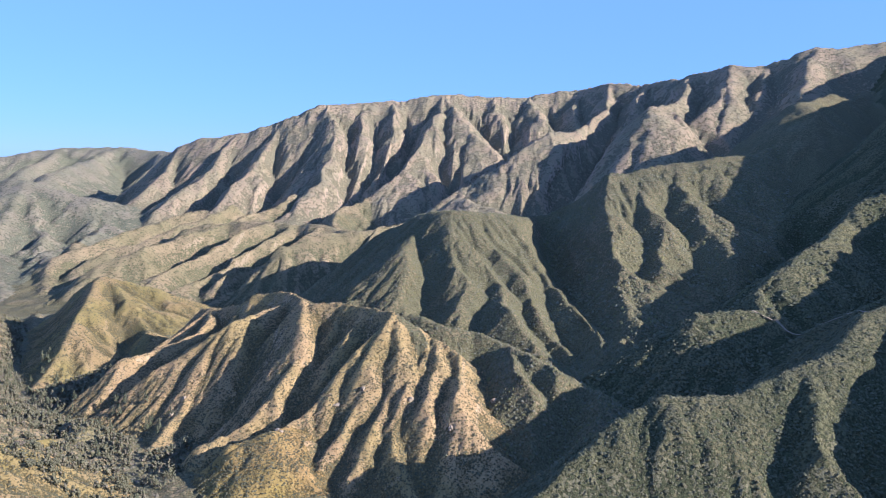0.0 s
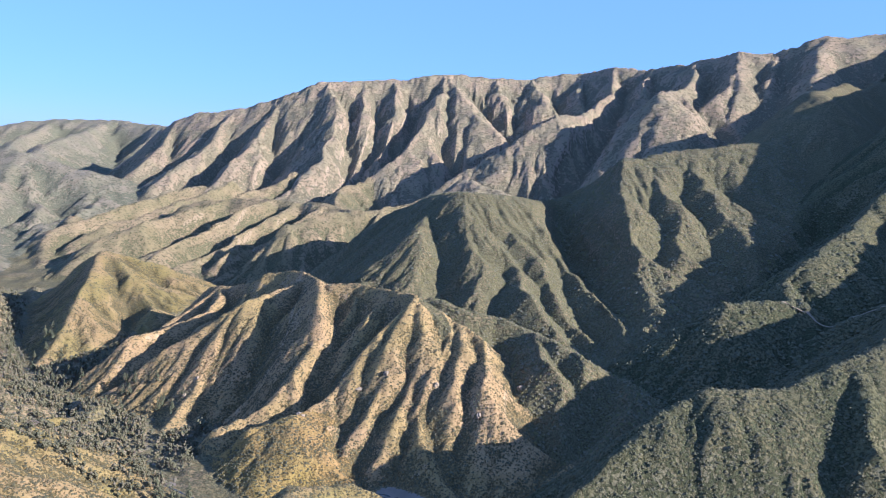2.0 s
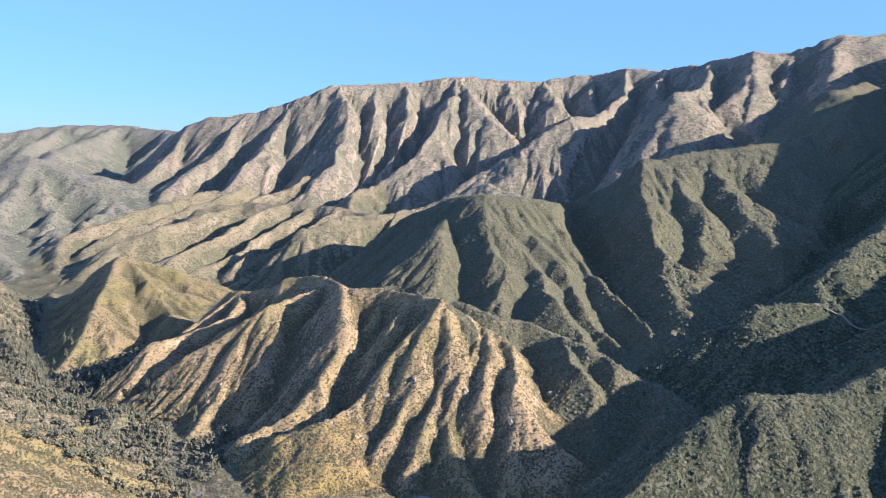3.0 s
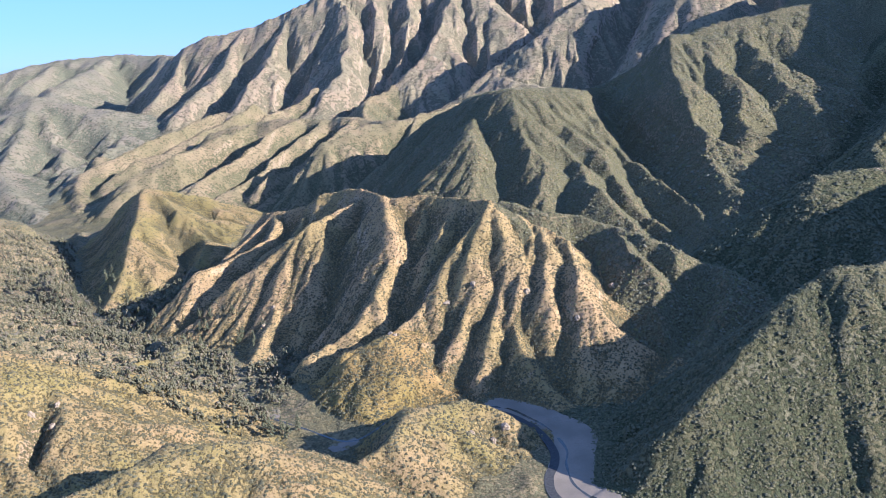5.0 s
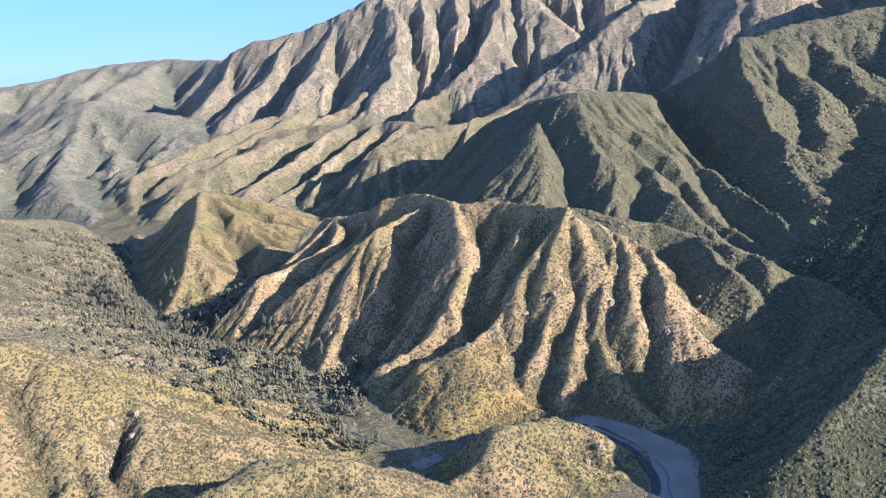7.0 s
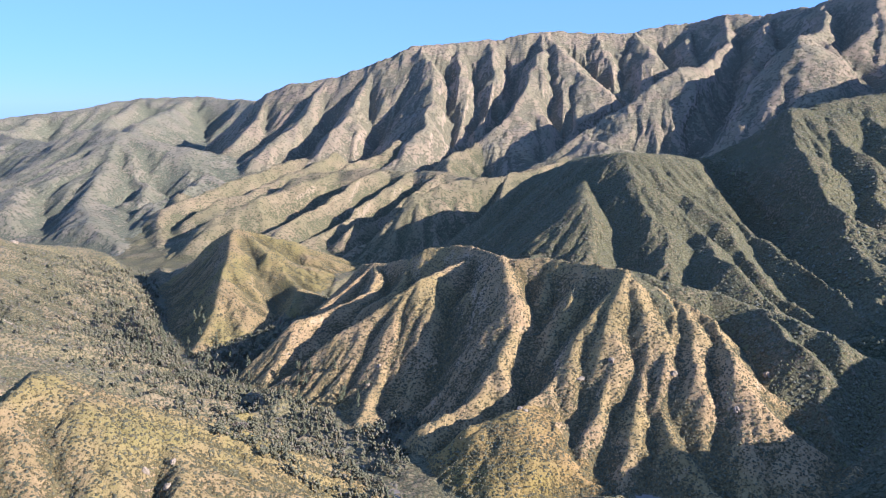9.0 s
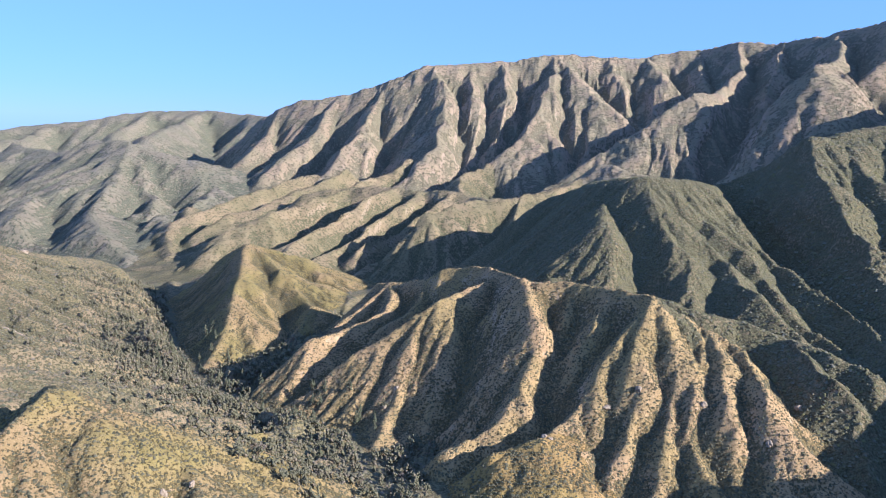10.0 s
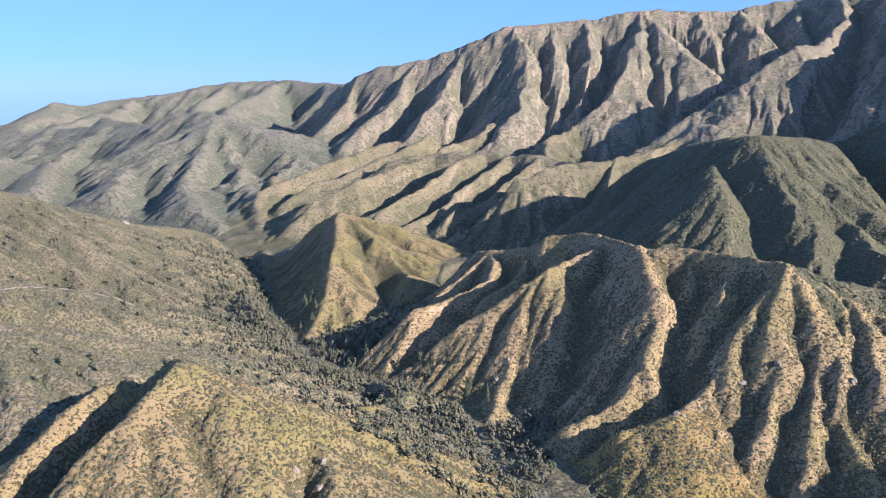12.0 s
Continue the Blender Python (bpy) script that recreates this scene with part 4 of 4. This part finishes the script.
def tree(kind, seed):
    """A tree of about one metre's height per unit, ten units high: trunk with limbs, and a crown of many leaf clumps."""
    rng = np.random.default_rng(seed)
    bm = bmesh.new()
    if kind == "conifer":
        limb(bm, (0, 0, -0.6), (0, 0, 9.4), 0.26, 0.05)
        centres, radii = [], []
        for k in range(46):
            h = 1.6 + 8.2 * (k + rng.uniform(0, 1)) / 46
            out_r = (10.2 - h) * 0.235 * rng.uniform(0.45, 1.15)
            a = rng.uniform(0, 2 * math.pi)
            centres.append((out_r * math.cos(a), out_r * math.sin(a), h - 0.2 * out_r))
            radii.append(0.28 + 0.062 * (10 - h))
            if k % 4 == 0:
                limb(bm, (0, 0, h), centres[-1], 0.06, 0.02, 4)
        v, f = clumps(centres, radii, 0.55, rng, 0.45)
    else:
        limb(bm, (0, 0, -0.6), (0.2, 0.1, 2.6), 0.42, 0.28)
        centres, radii = [], []
        for k in range(5):
            a = 2 * math.pi * k / 5 + rng.uniform(-0.4, 0.4)
            tip = (2.6 * math.cos(a), 2.6 * math.sin(a), rng.uniform(4.8, 7.6))
            limb(bm, (0.2, 0.1, 2.4), tip, 0.2, 0.06, 5)
            for _ in range(10):
                centres.append((tip[0] + rng.normal(0, 1.0), tip[1] + rng.normal(0, 1.0), tip[2] + rng.normal(0.3, 0.9)))
                radii.append(rng.uniform(0.5, 1.15) if kind == "oak" else rng.uniform(0.25, 0.6))
        v, f = clumps(centres, radii, 0.8, rng, 0.4)
    trunk = bpy.data.meshes.new("trunk")
    bm.to_mesh(trunk)
    bm.free()
    trunk.materials.append(BARK)
    top = new({"conifer": "conifer", "oak": "oak_tree", "bare": "bare_tree"}[kind])
    part("trunk", trunk, top)
    part("crown", tri_mesh("crown", v, f, {"conifer": LEAF_PINE, "oak": LEAF_OAK, "bare": TWIGS}[kind]), top)
    return tagged(top, {"conifer": "dark green conifer standing in the canyon", "oak": "rounded grey-green oak on the brushy canyon slope",
                        "bare": "leafless grey-brown tree on the canyon slope"}[kind], "tree", group="canyon trees")


def plant(kind, spots, low, high, seed, hills=None):
    """Trees of one kind at the given plan points."""
    rng = np.random.default_rng(seed)
    models = [tree(kind, seed + k) for k in range(3)]
    for k, (x, y) in enumerate(spots):
        size = rng.uniform(low, high) / 10
        z = float(at_grid(ZZ, np.array([x]), np.array([y]))[0])
        m = pose(x, y, z, 0, 0, rng.uniform(0, 360)) @ Matrix.Diagonal((size * rng.uniform(0.85, 1.2), size * rng.uniform(0.85, 1.2), size, 1))
        if k < 3:
            models[k].matrix_basis = m
        else:
            ob = copy_thing(models[k % 3], m)
            ob.matrix_basis = m


def strewn(box, count, seed, test):
    rng = np.random.default_rng(seed)
    spots = []
    while len(spots) < count:
        x, y = rng.uniform(box[0], box[1]), rng.uniform(box[2], box[3])
        if test(x, y, rng.uniform(0, 1)):
            spots.append((x, y))
    return spots


def wooded(x, y, chance):
    d, z, _, _ = along(np.array([float(x)]), np.array([float(y)]), STREAMS[2][2])
    n = int(hill_at(np.array([x]), np.array([y]))[0])
    return n and HILL_OF[n] in ("bench", "near_slope") and 9 < d[0] < 150 and chance < 1.1 - d[0] / 150


def streamside(x, y, chance):
    d, z, _, _ = along(np.array([float(x)]), np.array([float(y)]), STREAMS[2][2])
    return 4 < d[0] < 40


plant("oak", strewn((-700, -250, 520, 1020), 190, 5, wooded), 5.0, 9.5, 500)
plant("conifer", strewn((-620, -300, 640, 960), 70, 6, streamside), 8.0, 14.0, 520)
plant("bare", strewn((-660, -260, 520, 980), 45, 7, wooded), 4.0, 7.5, 540)
plant("conifer", [(-240, 528), (-234, 522), (-246, 521), (-229, 531), (-252, 530)], 12.0, 16.0, 560)


# ---------------------------------------------------------------- road, creek, tracks
def smooth_line(points, step):
    """Plan points at even steps along a rounded line through the given ones."""
    p = np.array(points, float)
    p = np.vstack([2 * p[0] - p[1], p, 2 * p[-1] - p[-2]])
    done = []
    for a, b, c, d in zip(p, p[1:], p[2:], p[3:]):
        k = max(2, int(np.hypot(*(c - b)[:2]) / step))
        for t in np.arange(k) / k:
            done.append(0.5 * (2 * b + (c - a) * t + (2 * a - 5 * b + 4 * c - d) * t * t + (3 * b - a - 3 * c + d) * t ** 3))
    done.append(p[-2])
    return np.array(done)


def ribbon(name, points, width, lift, mat, level=False, step=2.0, wobble=0.0, thick=0.5):
    """A strip that lies on the land along a line, with side faces that go into the ground."""
    line = smooth_line(points, step)
    way = np.gradient(line, axis=0)
    way /= np.hypot(way[:, 0], way[:, 1])[:, None]
    across = np.stack([-way[:, 1], way[:, 0]], 1)
    rng = np.random.default_rng(len(line))
    half = 0.5 * width * (1 + wobble * np.convolve(rng.uniform(-1, 1, len(line) + 6), np.ones(7) / 2.5, "valid"))
    rows = [line[:, :2] + across * (half * k)[:, None] for k in (-1.0, -0.33, 0.33, 1.0)]
    z = np.stack([at_grid(ZZ, q[:, 0], q[:, 1]) for q in rows])
    if level:
        flat = np.convolve(np.pad(z.max(0), 6, mode="edge"), np.ones(13) / 13, "valid")
        z = np.maximum(z * 0 + flat, z)
    z = z + lift
    bm = bmesh.new()
    grid = [[bm.verts.new((*rows[k][n], z[k][n])) for n in range(len(line))] for k in range(4)]
    edge = [[bm.verts.new((*rows[k][n], z[k][n] - thick)) for n in range(len(line))] for k in (0, 3)]
    for n in range(len(line) - 1):
        for k in range(3):
            bm.faces.new((grid[k][n], grid[k][n + 1], grid[k + 1][n + 1], grid[k + 1][n]))
        bm.faces.new((edge[0][n], edge[0][n + 1], grid[0][n + 1], grid[0][n]))
        bm.faces.new((grid[3][n], grid[3][n + 1], edge[1][n + 1], edge[1][n]))
    bmesh.ops.recalc_face_normals(bm, faces=bm.faces)
    me = bpy.data.meshes.new(name)
    bm.to_mesh(me)
    bm.free()
    me.materials.append(mat)
    return new(name, me)


ASPHALT, an, al, ab = material("asphalt", 0.85)
al.new(ramp(an, al, noise_tex(an, al, an.new("ShaderNodeTexCoord").outputs["Object"], 0.6, 8), [(0.3, (0.04, 0.04, 0.042)), (0.7, (0.075, 0.073, 0.07))]), ab.inputs["Base Color"])
WATER, tn, tl, tb = material("creek_water", 0.12)
tb.inputs["Specular IOR Level"].default_value = 0.5
tl.new(ramp(tn, tl, noise_tex(tn, tl, tn.new("ShaderNodeTexCoord").outputs["Object"], 0.5), [(0.35, (0.03, 0.035, 0.03)), (0.65, (0.06, 0.06, 0.05))]), tb.inputs["Base Color"])
wave = tn.new("ShaderNodeBump")
wave.inputs["Strength"].default_value, wave.inputs["Distance"].default_value = 0.3, 0.1
tl.new(noise_tex(tn, tl, tn.new("ShaderNodeTexCoord").outputs["Object"], 3.0), wave.inputs["Height"])
tl.new(wave.outputs["Normal"], tb.inputs["Normal"])
DUST, dn, dl, db = material("dirt_track", 0.95)
dl.new(ramp(dn, dl, noise_tex(dn, dl, dn.new("ShaderNodeTexCoord").outputs["Object"], 0.4, 7), [(0.3, (0.22, 0.17, 0.115)), (0.7, (0.32, 0.255, 0.175))]), db.inputs["Base Color"])

tagged(ribbon("road", [(60, 383), (10, 386), (-30, 400), (-56, 428), (-60, 450), (-55, 469), (-55, 487), (-66, 512), (-78, 532), (-92, 543)], 5.5, 0.25, ASPHALT, True),
       "narrow dark asphalt road along the gravel river bed", "road", kind="structure")
tagged(ribbon("gravel_bed", [(300, 350), (150, 390), (80, 398), (20, 398), (-25, 412), (-48, 440), (-42, 480), (-40, 508), (-62, 532), (-86, 548)], 28.0, 0.06, MATS["ground"], False, 2.0, 0.06),
       "pale grey gravel bed inside the river bend", "river bed", kind="structure")
for a, b in (((-264, 549), (-249, 557)), ((-200, 501), (-184, 514))):
    tagged(ribbon("gravel_bar", [a, (0.5 * (a[0] + b[0]), 0.5 * (a[1] + b[1]) + 1), b], 9.0, 0.1, MATS["ground"], False, 1.5, 0.2), "small grey gravel bar beside the creek", "gravel bar", kind="structure")
tagged(ribbon("creek", [(80, 400), (20, 402), (-22, 414), (-44, 440), (-48, 466), (-46, 486), (-54, 510), (-66, 528), (-86, 548), (-128, 555), (-163, 538), (-189, 513), (-224, 532), (-254, 552)],
              1.5, 0.12, WATER, False, 1.5, 0.5), "thin dark creek winding over pale gravel", "creek", kind="structure")
tagged(ribbon("dirt_track", [(-800, 660), (-754, 690), (-737, 710), (-719, 725), (-698, 738), (-680, 760), (-655, 775)], 3.0, 0.2, DUST, True),
       "pale dirt track across the brushy bench", "track", kind="structure")
tagged(ribbon("dirt_track", [(262, 756), (279, 742), (300, 722), (330, 706), (370, 700), (420, 708)], 2.2, 0.3, DUST, True),
       "pale dirt road cut along the shaded mountain side", "track", kind="structure")


# ---------------------------------------------------------------- rocks
ROCK, kn, kl, kb = material("pale_rock", 0.9)
kco = kn.new("ShaderNodeTexCoord").outputs["Object"]
kl.new(mix(kn, kl, ramp(kn, kl, noise_tex(kn, kl, kco, 0.9, 8, 0.7), [(0.35, (0, 0, 0)), (0.65, (1, 1, 1))]), (0.22, 0.175, 0.12), (0.34, 0.27, 0.19)), kb.inputs["Base Color"])
kbump = kn.new("ShaderNodeBump")
kbump.inputs["Strength"].default_value, kbump.inputs["Distance"].default_value = 0.9, 0.5
kl.new(noise_tex(kn, kl, kco, 1.2, 8, 0.7), kbump.inputs["Height"])
kl.new(kbump.outputs["Normal"], kb.inputs["Normal"])


def outcrop(x, y, wide, high, seed):
    """A bare rock outcrop: a cracked, ragged block half sunk in the slope."""
    rng = random.Random(seed)
    bm = bmesh.new()
    bmesh.ops.create_icosphere(bm, subdivisions=3, radius=1.0)
    z = float(at_grid(ZZ, np.array([x]), np.array([y]))[0])
    for v in bm.verts:
        n = noise.noise(v.co * 1.7 + Vector((seed, 0, 0))) * 0.35 + noise.noise(v.co * 4.5 + Vector((0, seed, 0))) * 0.16
        v.co = v.co * (1 + n)
        v.co = Vector((v.co.x * wide, v.co.y * wide * rng.uniform(0.74, 0.78), v.co.z * high))
    me = bpy.data.meshes.new("rock_outcrop")
    bm.to_mesh(me)
    bm.free()
    me.materials.append(ROCK)
    ob = new("rock_outcrop", me)
    ob.matrix_basis = pose(x, y, z - 0.25 * high, 0, 0, rng.uniform(0, 360))
    return tagged(ob, "bare pale rock outcrop on the dry slope", "rock", group="rock outcrops")


for k, (x, y, wide, high) in enumerate([(-171, 620, 3.2, 2.0), (-126, 650, 3.4, 1.8), (-167, 616, 2.2, 1.6), (-104, 654, 3.0, 2.6), (-60, 640, 2.6, 2.4), (-935, 1128, 9.0, 4.0),
                                        (-84, 498, 3.2, 3.2), (-92, 492, 2.6, 2.6), (-106, 486, 2.8, 2.4), (-374, 462, 2.2, 2.6), (-359, 458, 2.4, 2.4), (-362, 472, 2.0, 2.2), (-24, 606, 3.0, 2.6),
                                        (12, 664, 3.0, 2.4), (-300, 742, 3.0, 3.0), (-308, 728, 2.6, 2.4), (-190, 640, 2.6, 2.2)] ):
    outcrop(x, y, wide, high, 30 + k)

# a few conifers along the far skyline
rng = np.random.default_rng(77)
line = smooth_line([(380, 2566), (470, 2535), (574, 2500), (640, 2455)], 12.0)
line2 = smooth_line([(930, 2284), (1010, 2268), (1093, 2250)], 14.0)
spots = [(float(x + rng.normal(0, 4)), float(y + rng.normal(0, 4))) for x, y in np.vstack([line, line2])[:, :2] if rng.uniform() < 0.75]
plant("conifer", spots, 5.0, 9.0, 580)
